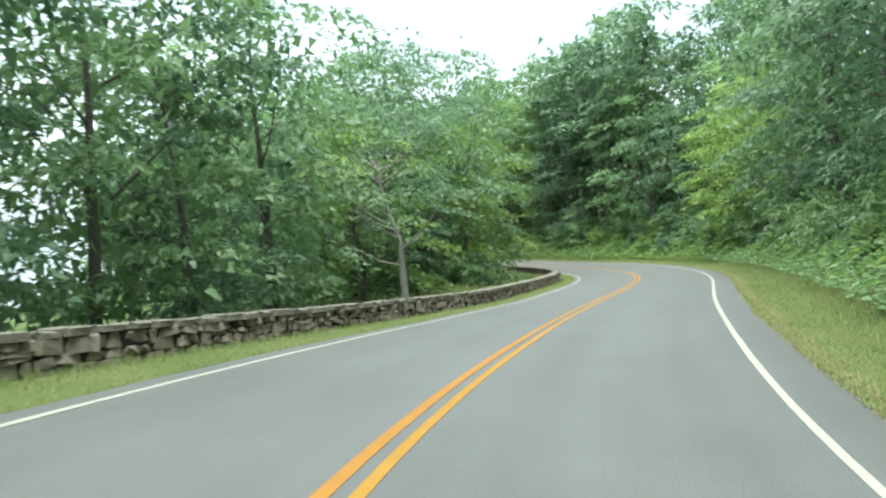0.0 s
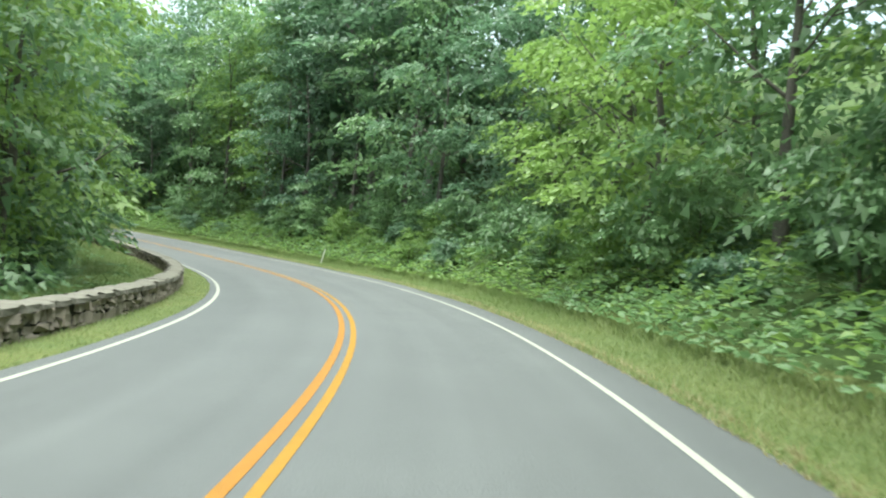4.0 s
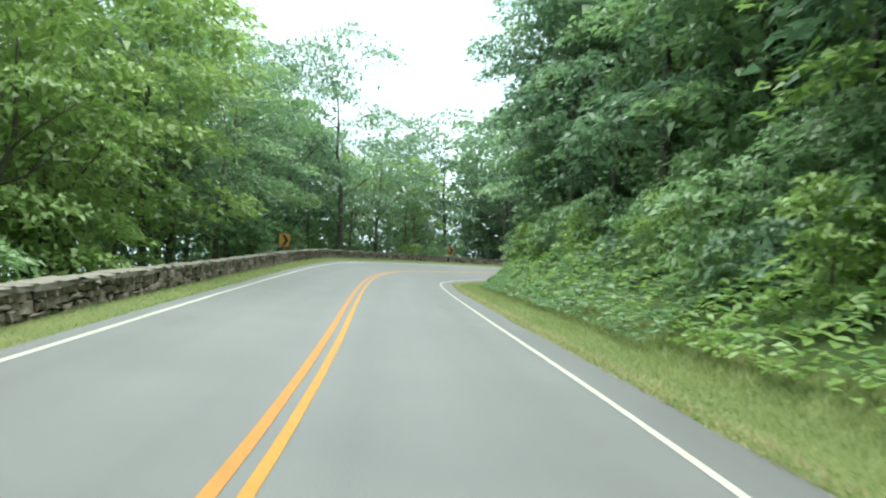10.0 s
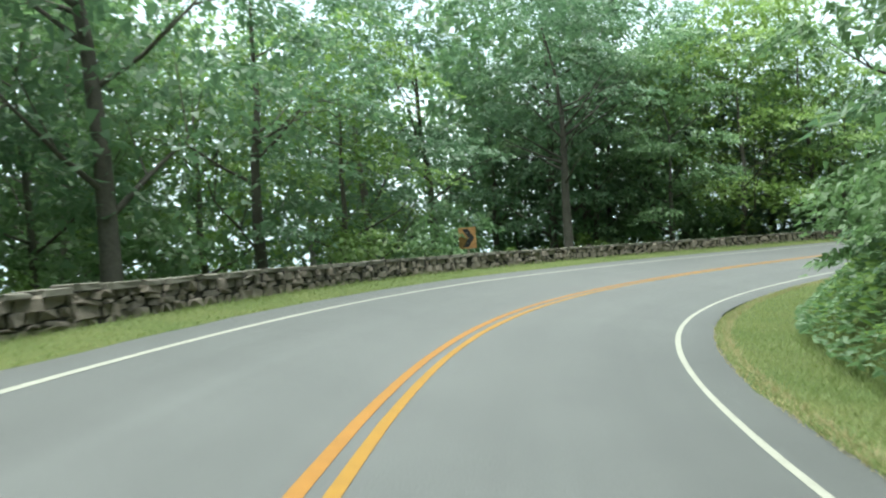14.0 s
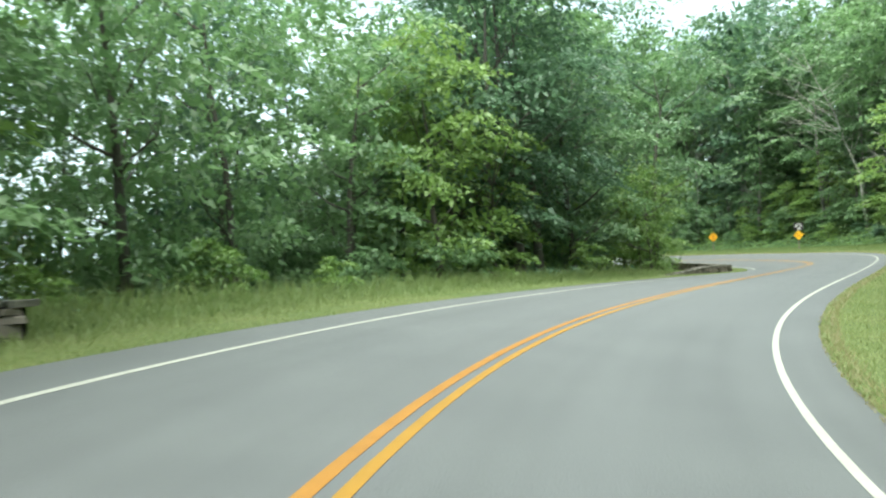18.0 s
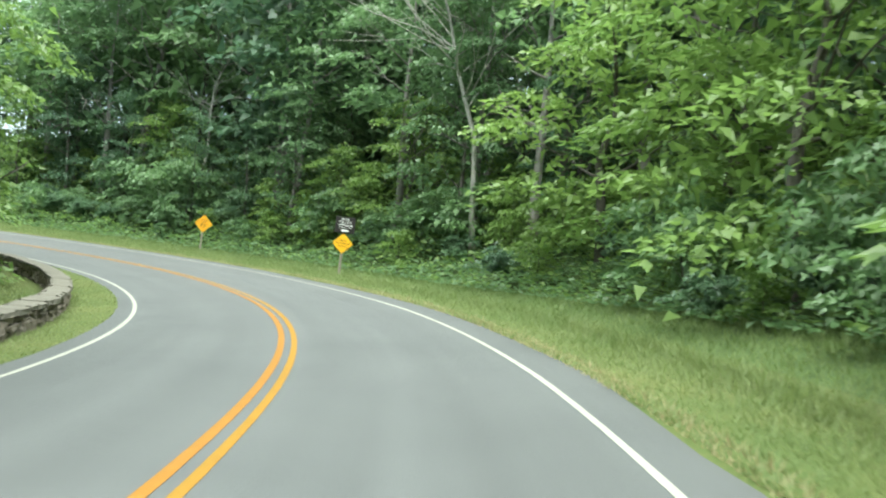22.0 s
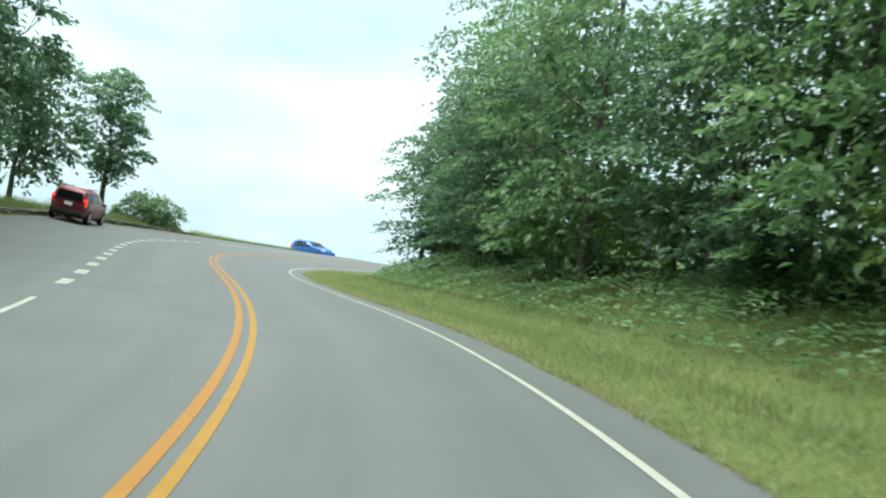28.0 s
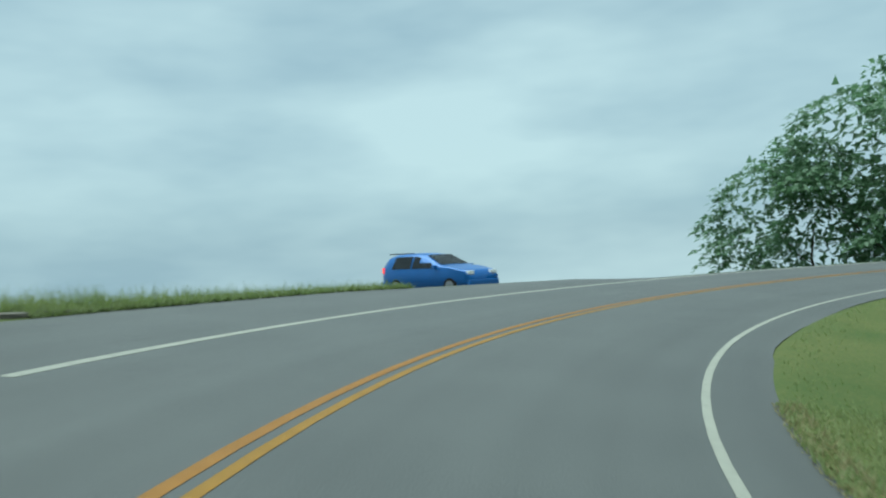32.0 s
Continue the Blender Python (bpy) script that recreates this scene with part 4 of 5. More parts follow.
def trunk_mesh(name, seed, height, r0, limbs, reach, z_limb, material, sides=6, lean=0.4):
    rng = np.random.default_rng(seed)
    k = 7
    zz = np.linspace(-0.4, height, k)
    bend = np.cumsum(rng.normal(0, lean * 0.5, (k, 2)), 0) * np.linspace(0, 1, k)[:, None]
    axis_pts = np.column_stack([bend, zz])
    rad = r0 * np.concatenate([[1.35], np.linspace(1.0, 0.16, k - 1)])
    out = [tube(axis_pts, rad, sides)]
    for i in range(limbs):
        z = rng.uniform(z_limb, height * 0.92)
        base = np.array([np.interp(z, zz, axis_pts[:, 0]), np.interp(z, zz, axis_pts[:, 1]), z])
        az, ln = rng.uniform(0, 2 * math.pi), reach * rng.uniform(0.5, 1.0)
        d = np.array([math.cos(az), math.sin(az), rng.uniform(0.15, 0.7)])
        q = [base + d * ln * f + np.array([0, 0, 0.25 * f * f * ln]) + rng.normal(0, 0.08, 3) * f * ln * 0.6 for f in (0, 0.35, 0.7, 1.0)]
        r = r0 * 0.42 * (1 - 0.6 * z / height)
        out.append(tube(q, [r, r * 0.7, r * 0.45, r * 0.15], 4))
        for j in range(2):
            b2 = q[1 + j]
            d2 = d + rng.normal(0, 0.6, 3)
            q2 = [b2, b2 + d2 * ln * 0.22, b2 + d2 * ln * 0.42 + np.array([0, 0, 0.1])]
            out.append(tube(q2, [r * 0.4, r * 0.25, r * 0.08], 3))
    v, f = join(out)
    return mesh_of(name, v, f, material, True)


STOCK = bpy.data.collections.new("stock")
PROTOS = []


def proto(name, label, category, parts, group):
    """A plant to copy: an Empty at its foot over its parts. The first copy placed is the plant itself."""
    e = new(name)
    e.empty_display_size = 0.3
    for pn, me in parts:
        part(pn, me, None, e)
    tagged(e, label, category, group)
    return {"ob": e, "used": False}


def plant(p, m):
    if not p["used"]:
        p["used"] = True
        p["ob"].matrix_basis = m
        return p["ob"]
    return copy_thing(p["ob"], m)


def tree_kind(name, label, seed, height, z0, radius, count, per, size, mat, bark=None, r0=0.16, limbs=7, low=0.75, spray=0.8, z_limb=1.5, clumps=17, plain=False, fill=7.0, flat=0.52):
    return proto(name, label, "tree",
                 [("trunk", trunk_mesh("trunk", seed, height * 0.74, r0, limbs, radius * 0.85, z_limb, bark or M_BARK)),
                  ("crown", crown_mesh("crown", seed + 50, z0, height, radius, count, per, size, mat, low, spray, clumps, fill, plain, flat))], "roadside trees")


EDGE_TREES = [
    tree_kind("maple_tree", "leafy maple tree with low layered green branches", 1, 10.5, 0.6, 3.7, 166, 23, 0.242, M_LEAF, spray=0.72, plain=True),
    tree_kind("maple_tree", "deep green maple tree with drooping sprays", 2, 12.5, 0.8, 3.7, 170, 23, 0.246, M_LEAF2, spray=0.75, plain=True),
    tree_kind("locust_tree", "light green locust tree with feathery sprays", 3, 9.0, 0.5, 3.3, 160, 23, 0.225, M_LEAF3, spray=0.7, plain=True),
    tree_kind("oak_tree", "broad oak tree with dense mid-green crown", 4, 13.0, 0.9, 4.2, 176, 23, 0.252, M_LEAF, spray=0.8, plain=True),
    tree_kind("hickory_tree", "dark hickory tree at the forest edge", 5, 12.0, 0.7, 3.6, 166, 23, 0.246, M_LEAF2, spray=0.75, plain=True),
]
BACK_TREES = [
    tree_kind("forest_tree", "leafy young forest tree behind the edge", 6, 15.0, 1.6, 4.6, 140, 12, 0.43, M_LEAF, spray=0.95, clumps=16, plain=True),
    tree_kind("forest_tree", "dark leafy forest tree behind the edge", 7, 16.5, 2.0, 4.8, 140, 12, 0.43, M_LEAF2, spray=0.95, clumps=16, plain=True),
]
TALL_TREES = [
    tree_kind("forest_tree", "tall forest tree with a bare grey trunk", 11, 17.0, 3.2, 4.8, 130, 13, 0.50, M_LEAF2, bark=M_GREYBARK, r0=0.24, limbs=9, low=0.5, z_limb=3.5, spray=1.2, clumps=17, plain=True),
    tree_kind("forest_tree", "tall slender forest tree with high green crown", 12, 16.0, 3.0, 4.5, 126, 13, 0.50, M_LEAF, r0=0.18, limbs=8, low=0.5, z_limb=3.5, spray=1.15, clumps=16, plain=True),
    tree_kind("forest_tree", "tall forked forest tree with thin foliage", 13, 18.0, 3.6, 4.8, 126, 13, 0.50, M_LEAF, bark=M_GREYBARK, r0=0.25, limbs=10, low=0.45, z_limb=2.5, spray=1.2, clumps=16, plain=True),
]


GROVE = [
    tree_kind("grove_tree", "tall leafy tree behind the stone wall", 14, 15.5, 2.0, 4.6, 240, 25, 0.24, M_LEAF, r0=0.2, limbs=9, low=0.7, z_limb=2.0, spray=0.85, clumps=18, plain=True),
    tree_kind("grove_tree", "dark-trunked tree with broad layered foliage", 15, 17.0, 2.8, 5.0, 240, 25, 0.25, M_LEAF2, r0=0.24, limbs=10, low=0.65, z_limb=2.5, spray=0.9, clumps=18, plain=True),
    tree_kind("grove_tree", "fresh green tree with spreading layered branches", 16, 13.0, 1.6, 4.8, 220, 25, 0.235, M_LEAF3, r0=0.17, limbs=9, low=0.8, z_limb=1.5, spray=0.8, clumps=16, plain=True),
]


def bush_kind(name, label, seed, height, radius, count, per, size, mat, clumps=12, fill=5.0):
    return proto(name, label, "bush",
                 [("stem", trunk_mesh("stem", seed, height * 0.7, 0.035, 4, radius * 0.8, 0.15, M_BARK, 4, 0.15)),
                  ("foliage", crown_mesh("foliage", seed + 70, 0.1, height, radius, count, per, size, mat, 0.85, 0.42, clumps, fill, True, 0.75))], "roadside bushes")


BUSHES = [
    bush_kind("bush", "dense mid-green roadside bush", 21, 2.2, 1.3, 60, 24, 0.17, M_LEAF),
    bush_kind("sapling", "fresh light green sapling thicket", 22, 2.8, 1.2, 60, 24, 0.17, M_LEAF3),
    bush_kind("shrub", "low dark green shrub", 23, 1.5, 1.2, 50, 24, 0.17, M_LEAF2),
]


def foot(s, u, seed, scale, sink=0.1):
    rng = random.Random(seed)
    p = at(s, u)
    return (Matrix.Translation((p.x, p.y, p.z - sink)) @ Matrix.Rotation(rng.uniform(0, 6.283), 4, "Z")
            @ Matrix.Rotation(rng.uniform(-0.04, 0.04), 4, "X") @ Matrix.Diagonal((scale, scale, scale * rng.uniform(0.9, 1.15), 1)))


def clear(s, u, reach):
    """True where a plant of that reach keeps off every part of the carriageway and the lay-by."""
    p = on_road(s, u)
    _, uu, ss = ground_at(p[None, :2])
    lim = (EDGE_R if uu[0] > 0 else float(edge_l(ss[0]) + layby(ss[0]))) + reach
    return abs(uu[0]) > lim and abs(uu[0]) > abs(u) - 1.5


rng = random.Random(7)
FRESH_TREES = [EDGE_TREES[2], EDGE_TREES[2], EDGE_TREES[0]]
NEAR_TREES = [
    tree_kind("maple_tree", "dense dark maple tree with small overlapping leaves", 8, 9.0, 0.5, 3.3, 230, 22, 0.20, M_LEAF2, spray=0.6, clumps=26, fill=7.0, flat=0.7),
    tree_kind("oak_tree", "dense rounded oak tree on the grassy slope", 9, 10.5, 0.6, 3.6, 240, 22, 0.20, M_LEAF, spray=0.62, clumps=28, fill=7.0, flat=0.7),
]
ROWS = [  # side, first station, last station, distance from the centre line, spacing, kinds, least and greatest scale
    (1, -6, 50, 10.4, 4.4, [EDGE_TREES[1], EDGE_TREES[4], EDGE_TREES[0]], 0.9, 1.25),
    (1, 50, 128, 10.4, 4.6, EDGE_TREES + [EDGE_TREES[2], EDGE_TREES[0]], 0.9, 1.25),
    (1, 128, 255, 12.4, 4.6, EDGE_TREES, 0.9, 1.25),
    (1, 160, 196, 10.2, 6.0, [EDGE_TREES[3], EDGE_TREES[1]], 1.1, 1.3),
    (1, 255, 287, 11.2, 4.2, FRESH_TREES, 0.9, 1.25),
    (1, 288, 336, 13.2, 3.6, [EDGE_TREES[0], EDGE_TREES[1], EDGE_TREES[2]], 0.55, 0.8),
    (1, 337, 384, 12.2, 3.0, NEAR_TREES, 0.95, 1.15),
    (1, 336, 382, 16.2, 3.6, NEAR_TREES, 1.15, 1.4),
    (1, 338, 372, 21.0, 4.4, BACK_TREES, 0.9, 1.1),
    (1, -6, 262, 17.0, 5.6, BACK_TREES, 0.9, 1.25),
    (1, 262, 336, 17.8, 4.8, [TALL_TREES[2], BACK_TREES[0]], 0.9, 1.2),
    (1, 76, 366, 24.0, 6.6, TALL_TREES, 0.9, 1.15),
    (1, 255, 330, 32.0, 6.2, TALL_TREES, 1.15, 1.4),
    (1, 330, 366, 32.0, 7.0, TALL_TREES, 0.9, 1.2),
    (1, 268, 352, 37.0, 4.6, BACK_TREES, 0.9, 1.15),
    (1, 268, 352, 43.0, 5.4, BACK_TREES, 1.0, 1.25),
    (-1, -2, 28, 11.5, 4.6, EDGE_TREES, 0.85, 1.1),
    (-1, 4, 40, 16.0, 5.2, BACK_TREES, 0.75, 0.95),
    (-1, 40, 76, 18.0, 5.2, BACK_TREES, 0.75, 0.95),
    (-1, 36, 60, 12.5, 4.4, [EDGE_TREES[0], EDGE_TREES[1], EDGE_TREES[2]], 0.9, 1.1),
    (-1, 60, 142, 10.0, 4.8, EDGE_TREES, 0.9, 1.2),
    (1, 205, 262, 20.5, 7.0, TALL_TREES, 0.9, 1.2),
    (-1, 142, 195, 11.0, 5.2, GROVE, 0.9, 1.2),
    (-1, 211, 222, 11.0, 5.0, GROVE, 0.9, 1.2),
    (-1, 222, 246, 11.0, 3.6, [EDGE_TREES[0], EDGE_TREES[2], EDGE_TREES[2], EDGE_TREES[3]], 0.9, 1.05),
    (-1, 246, 258, 12.0, 4.2, GROVE[:2], 1.0, 1.2),
    (-1, 222, 262, 15.5, 4.2, EDGE_TREES, 0.85, 1.1),
    (-1, 209, 262, 19.5, 4.6, BACK_TREES, 0.8, 1.0),
    (-1, 256, 302, 16.0, 4.6, EDGE_TREES, 0.9, 1.25),
    (-1, 302, 330, 11.5, 4.6, EDGE_TREES, 0.9, 1.25),
    (-1, 76, 138, 16.5, 6.0, GROVE, 0.9, 1.1),
    (-1, 264, 326, 16.5, 5.6, TALL_TREES, 0.9, 1.2),
    (-1, 90, 222, 23.0, 7.0, TALL_TREES, 0.9, 1.1),
    (-1, 262, 318, 23.0, 9.0, TALL_TREES, 0.9, 1.2),
    (-1, 138, 194, 15.5, 6.4, GROVE, 0.9, 1.15),
    (-1, 210, 222, 15.5, 5.0, GROVE, 0.9, 1.15),
    (-1, 138, 192, 20.0, 6.8, TALL_TREES, 0.9, 1.15),
    (-1, 186, 212, 26.0, 5.0, TALL_TREES, 0.95, 1.2),
    (-1, 207, 221, 19.5, 4.6, TALL_TREES, 1.15, 1.35),
    (-1, 210, 220, 14.0, 4.6, GROVE[:2], 1.1, 1.3),
    (1, 95, 142, 13.5, 5.0, GROVE, 0.95, 1.15),
    (1, 142, 215, 15.0, 6.0, GROVE, 0.9, 1.2),
    (1, 262, 345, 21.0, 4.6, BACK_TREES, 0.9, 1.25),
    (1, 262, 345, 27.0, 5.5, TALL_TREES, 0.9, 1.25),
]
for side, a, b, dist, gap, kinds, least, most in ROWS:
    s = a
    while s < b:
        u = side * (dist + rng.uniform(-1.3, 1.3))
        if clear(s, u, 3.4):
            plant(rng.choice(kinds), foot(s, u, rng.random(), rng.uniform(least, most)))
        s += gap * rng.uniform(0.75, 1.25)
for s, u, k in ((97, -12.5, 1.0), (104, -7.7, 1.0), (109, -10.8, 1.0), (115, -8.6, 0.95), (212, -16.5, 1.1), (251, -15.0, 1.2), (258, -15.5, 1.25), (222, -11.5, 1.0), (112, -7.6, 0.85), (110, -8.4, 0.95), (197, -14.0, 1.2), (201, -15.0, 1.2), (207, -14.0, 1.2), (49, -12.5, 1.05), (46, -16.0, 1.2), (163, 10.6, 1.3), (171, 10.8, 1.35), (270, -9.5, 1.2)):
    plant(GROVE[int(s) % 2], foot(s, u, s + u, k))
for s, u, k in ((86, 14.0, 1.2), (92, 13.5, 1.3), (98, 14.5, 1.25), (103, 13.5, 1.25), (306, 15.0, 1.35), (313, 16.5, 1.4)):
    plant(TALL_TREES[s % 2], foot(s, u, s + u, k))
grey_tree = tree_kind("forest_tree", "tall forest tree with a bare pale grey trunk", 19, 17.0, 6.0, 3.8, 120, 18, 0.3, M_LEAF, bark=M_GREYBARK, r0=0.2, limbs=14, low=0.8, z_limb=3.6, spray=0.8, clumps=14, plain=True)
for s, u, k in ((288.6, 12.8, 1.1), (292.2, 13.0, 0.9), (296.4, 12.6, 0.95), (303.0, 12.4, 0.9), (318.6, 15.6, 0.95), (323.0, 16.0, 0.9)):
    plant(grey_tree, foot(s, u, s, k))
for s, u, k in ((376.0, 10.0, 1.0), (381.0, 11.0, 1.0)):
    plant(NEAR_TREES[0], foot(s, u, s, k))
# a large dark tree with a forked trunk behind the wall, and a grey thin-leaved one on the first bend
plant(tree_kind("oak_tree", "large oak with a thick dark forked trunk behind the wall", 17, 17.0, 7.0, 5.2, 190, 24, 0.23, M_LEAF2, r0=0.25, limbs=16, low=0.8, z_limb=4.6, clumps=20, plain=True), foot(204.2, -9.6, 3, 1.0))
plant(tree_kind("ash_tree", "grey forked tree with thin greyish foliage", 18, 9.5, 3.2, 3.2, 110, 16, 0.17, M_LEAF2, bark=M_GREYBARK, r0=0.17, limbs=18, low=0.8, z_limb=2.2, clumps=18, plain=True, fill=2.0), foot(33.2, -9.0, 4, 1.0))
for side, a, b, dist, gap in ((1, -4, 262, 7.6, 3.2), (1, 128, 255, 9.4, 3.6), (1, 262, 334, 10.4, 2.6), (1, 254, 278, 8.8, 1.9), (1, 50, 135, 9.6, 2.8), (1, 262, 340, 12.0, 2.2), (1, 286, 345, 15.0, 2.4), (1, 286, 345, 18.0, 3.0),
                              (1, 336, 384, 11.6, 2.4), (-1, 46, 145, 9.2, 4.0), (-1, 145, 215, 8.2, 8.0), (-1, 150, 222, 11.5, 5.0), (-1, 208, 240, 13.5, 2.6), (-1, 208, 256, 17.0, 2.8), (-1, 218, 255, 8.8, 3.2)):
    s = a
    while s < b:
        u = side * (dist + rng.uniform(-0.6, 1.2))
        if clear(s, u, 1.9):
            plant(rng.choice(BUSHES), foot(s, u, rng.random(), rng.uniform(0.7, 1.2) * (1.45 if dist > 11 else 1.0)))
        s += gap * rng.uniform(0.6, 1.4)


# ground cover: vines and seedlings over the banks, tall grass on the verges
def cover(name, label, s0, s1, u0, u1, per_m2, size, lift, material, seed, clump=0.55):
    r = np.random.default_rng(seed)
    n = int((s1 - s0) * abs(u1 - u0) * per_m2)
    s, t = r.uniform(s0, s1, n), r.random(n)
    u = u0 + (u1 - u0) * t
    p = on_road(s, u)
    z, uu, ss_ = ground_at(p[:, :2])
    keep = np.abs(uu) > np.abs(u) - 1.0
    bump = np.array([noise.noise(Vector((a * 0.55, b * 0.55, 4.0))) for a, b in p[:, :2]])
    h = lift * np.clip(0.5 + clump * 1.6 * bump, 0.04, 1.4) * np.clip(t * 6, 0.12, 1) * r.uniform(0.35, 1.0, n)
    p[:, 2] = z + h
    p, n = p[keep], int(keep.sum())
    az = r.uniform(0, 2 * math.pi, n)
    o = np.stack([np.cos(az), np.sin(az), 0.15 + 0 * az], -1)
    v, f = leaf_quads(r, p, o, size * r.uniform(0.6, 1.3, n), 0.1, 0.25)
    ob = part(name, mesh_of(name, v, f, material))
    return tagged(ob, label, "undergrowth", kind="stuff")


for k, (s0, s1, u0, u1) in enumerate(((-8, 60, 5.9, 13), (60, 130, 5.9, 13), (130, 200, 5.7, 13), (200, 262, 5.9, 13), (262, 335, 8.0, 15))):
    cover("undergrowth", "leafy green vines and seedlings covering the bank", s0, s1, u0, u1, 44, 0.23, 0.75, (M_LEAF, M_LEAF3)[k % 2], 40 + k)
    cover("undergrowth", "broad-leaved low plants over the bank", s0, s1, u0 + 0.4, u1, 20, 0.28, 1.0, (M_LEAF3, M_LEAF)[k % 2], 60 + k)
cover("undergrowth", "lush herbs below the trees on the grassy slope", 336, 386, 7.6, 13.5, 34, 0.2, 0.5, M_LEAF, 66)
for k, (s0, s1, u0, u1) in enumerate(((-8, 110, -5.3, -14), (110, 225, -6.4, -14), (225, 262, -7.6, -14), (300, 335, -6.5, -13))):
    cover("undergrowth", "leafy plants on the slope behind the wall", s0, s1, u0, u1, 17, 0.28, 0.6, (M_LEAF, M_LEAF2)[k % 2], 80 + k)


cover("leaf_litter", "reddish-brown fallen leaves at the foot of the wall", 50, 104, -3.95, -4.45, 230, 0.10, 0.10, M_LITTER, 95)


def grass(name, label, s0, s1, u0, u1, per_m2, tall, seed, material=M_GRASS):
    r = np.random.default_rng(seed)
    n = int((s1 - s0) * 2.0 * per_m2)
    s, t = r.uniform(s0, s1, n), r.random(n)
    a = np.array([u0(q) for q in s]) if callable(u0) else np.full(n, u0)
    c = np.array([u1(q) for q in s]) if callable(u1) else np.full(n, u1)
    u = a + (c - a) * t
    p = on_road(s, u)
    tilt = np.sin(np.radians(np.interp(s, ROAD_S, ROAD_B)))
    lim = np.where(u > 0, EDGE_R + 2, edge_l(s) + layby(s) + 2)
    p[:, 2] += side_profile(s, u) + np.maximum(np.abs(u) - lim, 0) * np.sign(u) * tilt + 0.01
    h = tall * r.uniform(0.45, 1.2, n) * (0.3 + 0.9 * t ** 1.5)
    az, over = r.uniform(0, 2 * math.pi, n), np.abs(r.normal(0.85, 0.45, n))
    w = np.stack([-np.sin(az), np.cos(az), 0 * az], -1) * (0.007 + 0.024 * tall)
    lean = np.stack([np.cos(az) * over, np.sin(az) * over, np.ones(n)], -1) * h[:, None]
    v = np.stack([p - w, p + w, p + lean], 1).reshape(-1, 3)
    ob = part(name, mesh_of(name, v, np.arange(n * 3).reshape(n, 3), material))
    return tagged(ob, label, "grass", kind="stuff")


for k in range(6):
    a = -8 + k * 65
    grass("grass", "ragged roadside grass in fresh green", a, a + 65, EDGE_R - 0.06, EDGE_R + 2.2, 380, 0.26, 110 + k)
    grass("grass", "thin straw-coloured dry grass along the asphalt edge", a, a + 65, EDGE_R - 0.10, EDGE_R + 0.22, 60, 0.13, 140 + k, M_STRAW)
    grass("grass", "ragged roadside grass below the wall", a, a + 65, lambda s: -float(edge_l(s) + layby(s)) + 0.05, lambda s: -float(edge_l(s) + layby(s)) - 1.6, 260, 0.18, 120 + k)
grass("grass", "tall grass on the slope", 262, 335, EDGE_R + 1.0, EDGE_R + 4.8, 360, 0.24, 131)
grass("grass", "grass on the inner slope of the bend", 335, 420, EDGE_R + 0.1, EDGE_R + 8.5, 330, 0.26, 132)
grass("grass", "tall wild grass between verge and trees", 222, 262, -6.2, -8.2, 300, 0.75, 133)
grass("grass", "tall bright grass behind the stone wall", 14, 46, -6.0, -9.6, 420, 0.75, 136)
grass("grass", "fresh grass strip behind the stone wall", 46, 128, -5.1, -7.6, 300, 0.42, 137)
grass("grass", "grass behind the low wall", 262, 300, -5.6, -9.5, 330, 0.2, 134)
grass("grass", "low weeds along the asphalt edge past the lay-by", 383, 392, lambda s: -float(edge_l(s) + layby(s)) + 0.05, lambda s: -float(edge_l(s) + layby(s)) - 0.9, 420, 0.5, 138)
grass("grass", "dry tall grass along the lay-by edge", 344, 385, lambda s: -float(edge_l(s) + layby(s)) - 0.6, lambda s: -float(edge_l(s) + layby(s)) - 2.4, 420, 0.62, 135)

# trees and bush at the overlook
broad_tree = tree_kind("overlook_tree", "broad spreading dark tree at the overlook edge", 31, 8.7, 2.6, 3.5, 270, 24, 0.25, M_LEAF2, r0=0.17, limbs=14, low=0.9, spray=0.6, z_limb=2.4, clumps=19, fill=8.0, flat=0.95)
slim_tree = tree_kind("overlook_tree", "tall slender tree with clumped open crown at the overlook", 33, 11.2, 4.0, 2.5, 240, 24, 0.24, M_LEAF2, r0=0.2, limbs=13, low=0.85, spray=0.55, z_limb=4.0, clumps=15, fill=8.0, flat=1.0)
for kind, s, u, k in ((slim_tree, 378.8, -10.8, 1.0), (broad_tree, 374.0, -13.0, 1.0), (broad_tree, 366.5, -12.0, 1.2), (slim_tree, 361.0, -13.0, 1.2),
                      (broad_tree, 356.0, -12.0, 1.35), (broad_tree, 350.0, -11.5, 1.35), (slim_tree, 343.0, -12.5, 1.15)):
    plant(kind, foot(s, u, s, k))
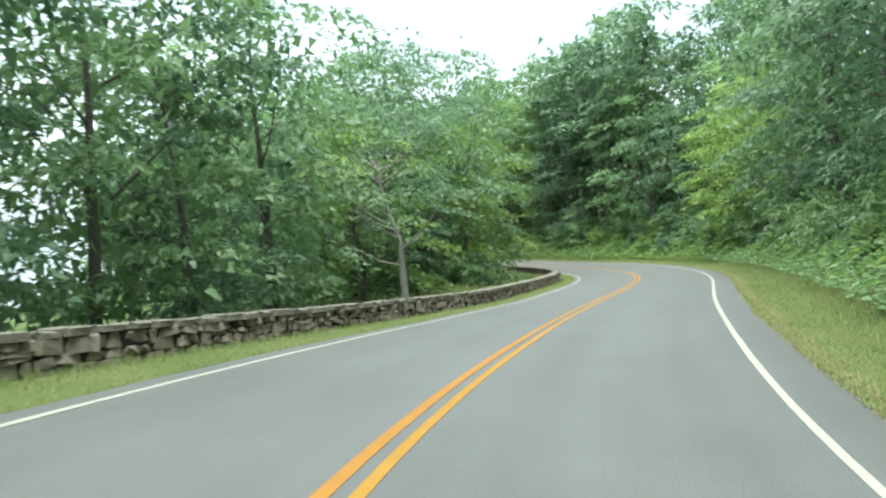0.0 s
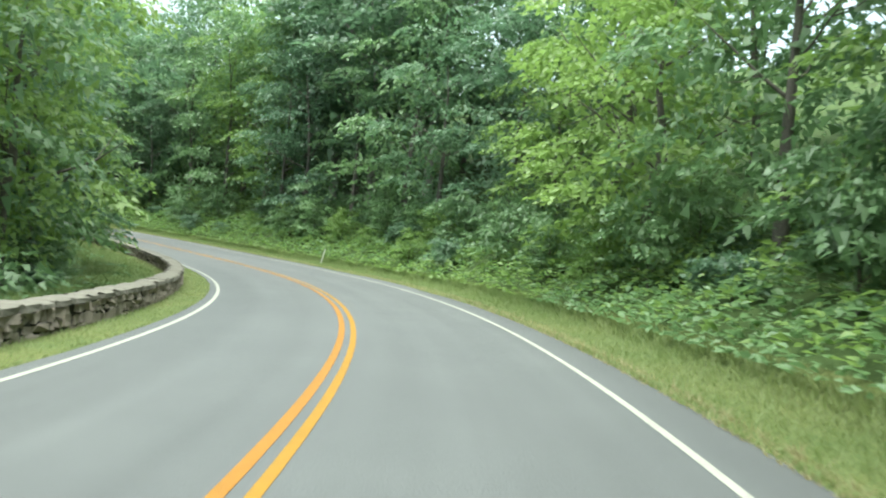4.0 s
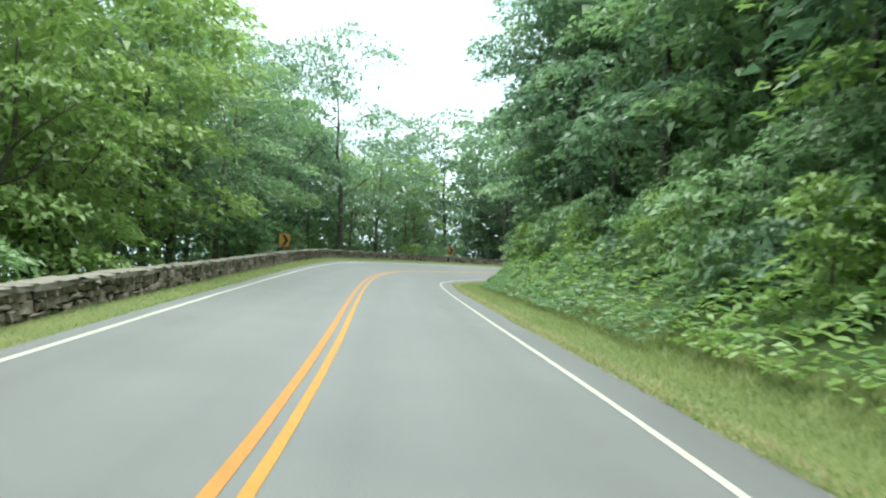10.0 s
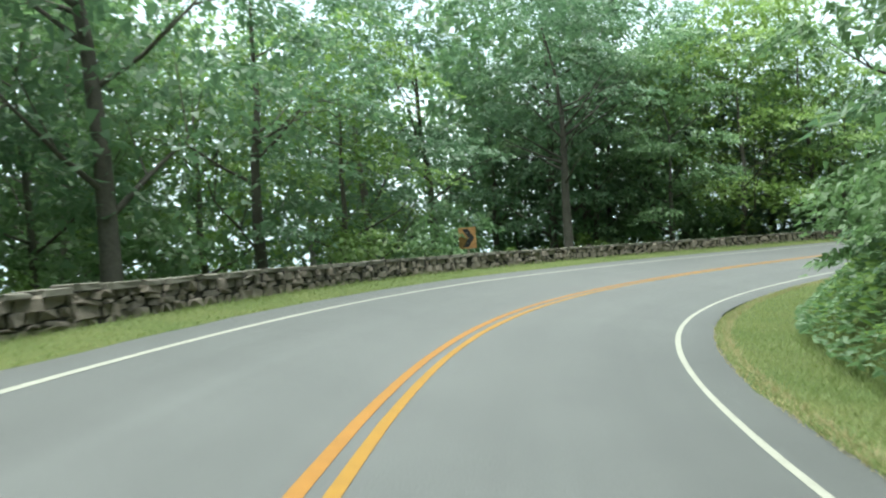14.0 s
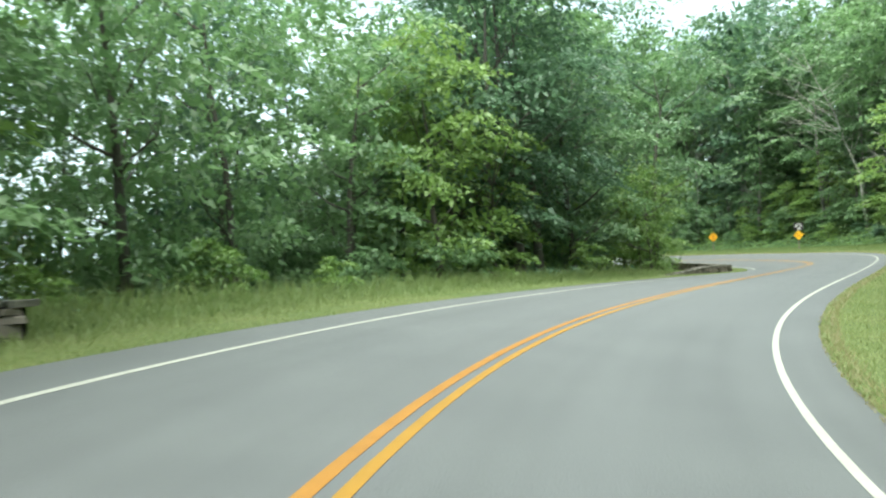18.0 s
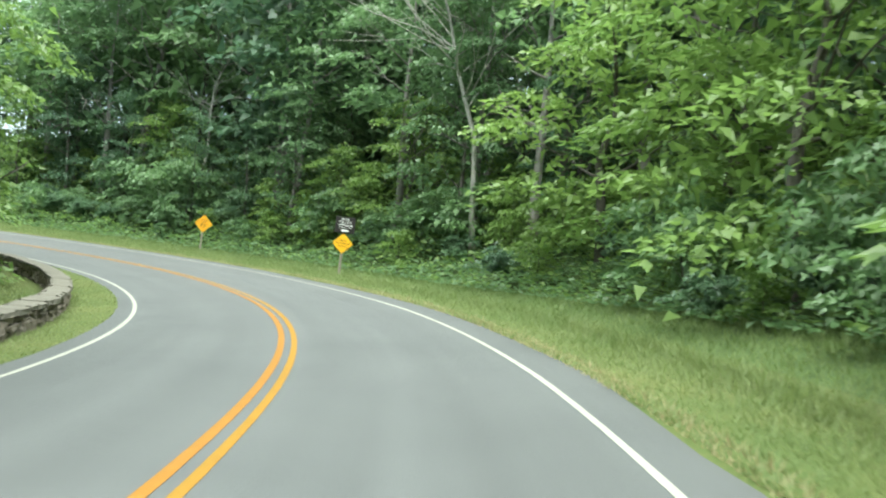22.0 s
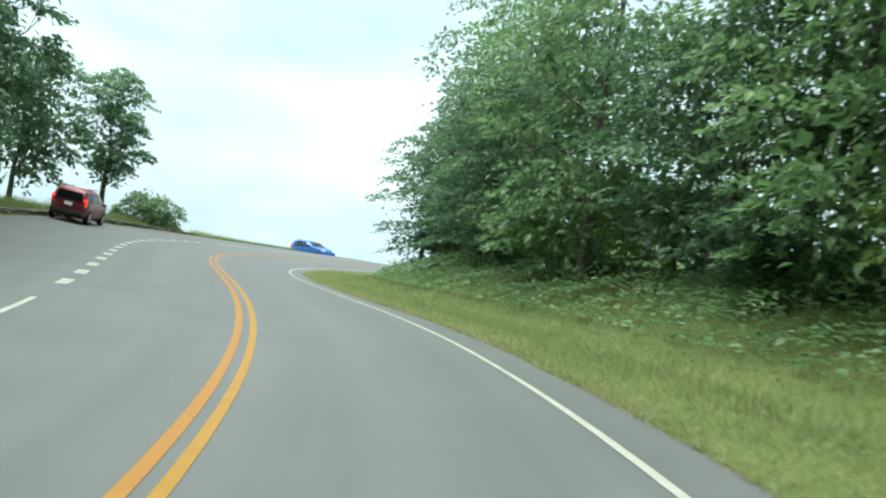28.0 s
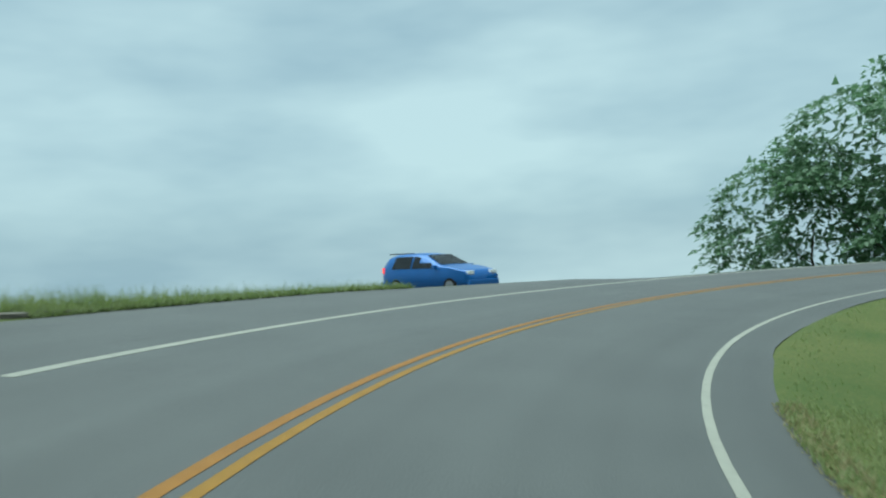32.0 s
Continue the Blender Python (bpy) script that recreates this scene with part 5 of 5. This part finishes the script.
plant(bush_kind("bush", "rounded green bush at the overlook edge", 27, 2.7, 2.1, 300, 26, 0.16, M_LEAF, 24, 8.0), foot(381.2, -9.3, 5, 1.0))
plant(BUSHES[1], foot(360.0, -10.5, 6, 0.8))
for s, u, k in ((287.5, -9.2, 0.95), (292.5, -10.2, 1.1), (264.5, -8.9, 0.64), (267.5, -10.2, 0.6)):
    plant(EDGE_TREES[2], foot(s, u, s, k))

# trees beyond the overlook, past the bend
round_tree = tree_kind("overlook_tree", "dark rounded tree past the overlook bend", 35, 13.0, 3.0, 4.2, 300, 24, 0.29, M_LEAF2, r0=0.2, limbs=8, low=0.8, spray=0.75, clumps=18, plain=True, flat=0.95)
road_z = float(np.interp(372.0, ROAD_S, ROAD_Z))
for s, u, top in ((413.0, -24.2, 7.4), (415.0, -20.5, 7.0), (416.5, -16.0, 7.2), (418.5, -11.5, 6.8), (421.0, -22.0, 6.8)):
    plant(round_tree, foot(s, u, s, (top + road_z - at(s, u).z) / 13.3))

# dead pale trees among the green on the slope
for seed, s, u, k in ((90, 290.8, 11.8, 1.15), (93, 311.0, 14.0, 0.95)):
    dead = new("dead_tree")
    part("trunk", trunk_mesh("trunk", seed, 13.5, 0.11, 30, 5.0, 5.0, M_PALE, 8, 1.3), None, dead)
    tagged(dead, "bare dead tree with thin pale grey branches", "tree", "dead trees")
    dead.matrix_basis = foot(s, u, seed, k)

# ---------------------------------------------------------------- walls last
def curve_of(*pairs):
    return lambda s: float(np.interp(s, pairs[::2], pairs[1::2]))


stone_wall("wall_1", "low dry stone wall with flat cap stones along the grass verge", -21, 223,
           curve_of(-21, -5.4, 10, -5.3, 28, -4.75, 64, -4.6, 117, -4.5, 165, -5.0, 200, -5.75, 223, -6.5), 0.62, (160, 204), 5)
stone_wall("wall_2", "low crumbling stone wall on the inside of the bend", 252, 303,
           curve_of(252, -6.8, 260, -5.4, 266, -4.75, 278, -5.0, 290, -5.2, 303, -5.4), 0.62, (252, 303), 6, 9.0)
stone_wall("wall_3", "very low stone kerb wall along the lay-by edge", 350, 386,
           lambda s: -float(edge_l(s) + layby(s)) - 0.35, 0.24, (366, 386), 8)
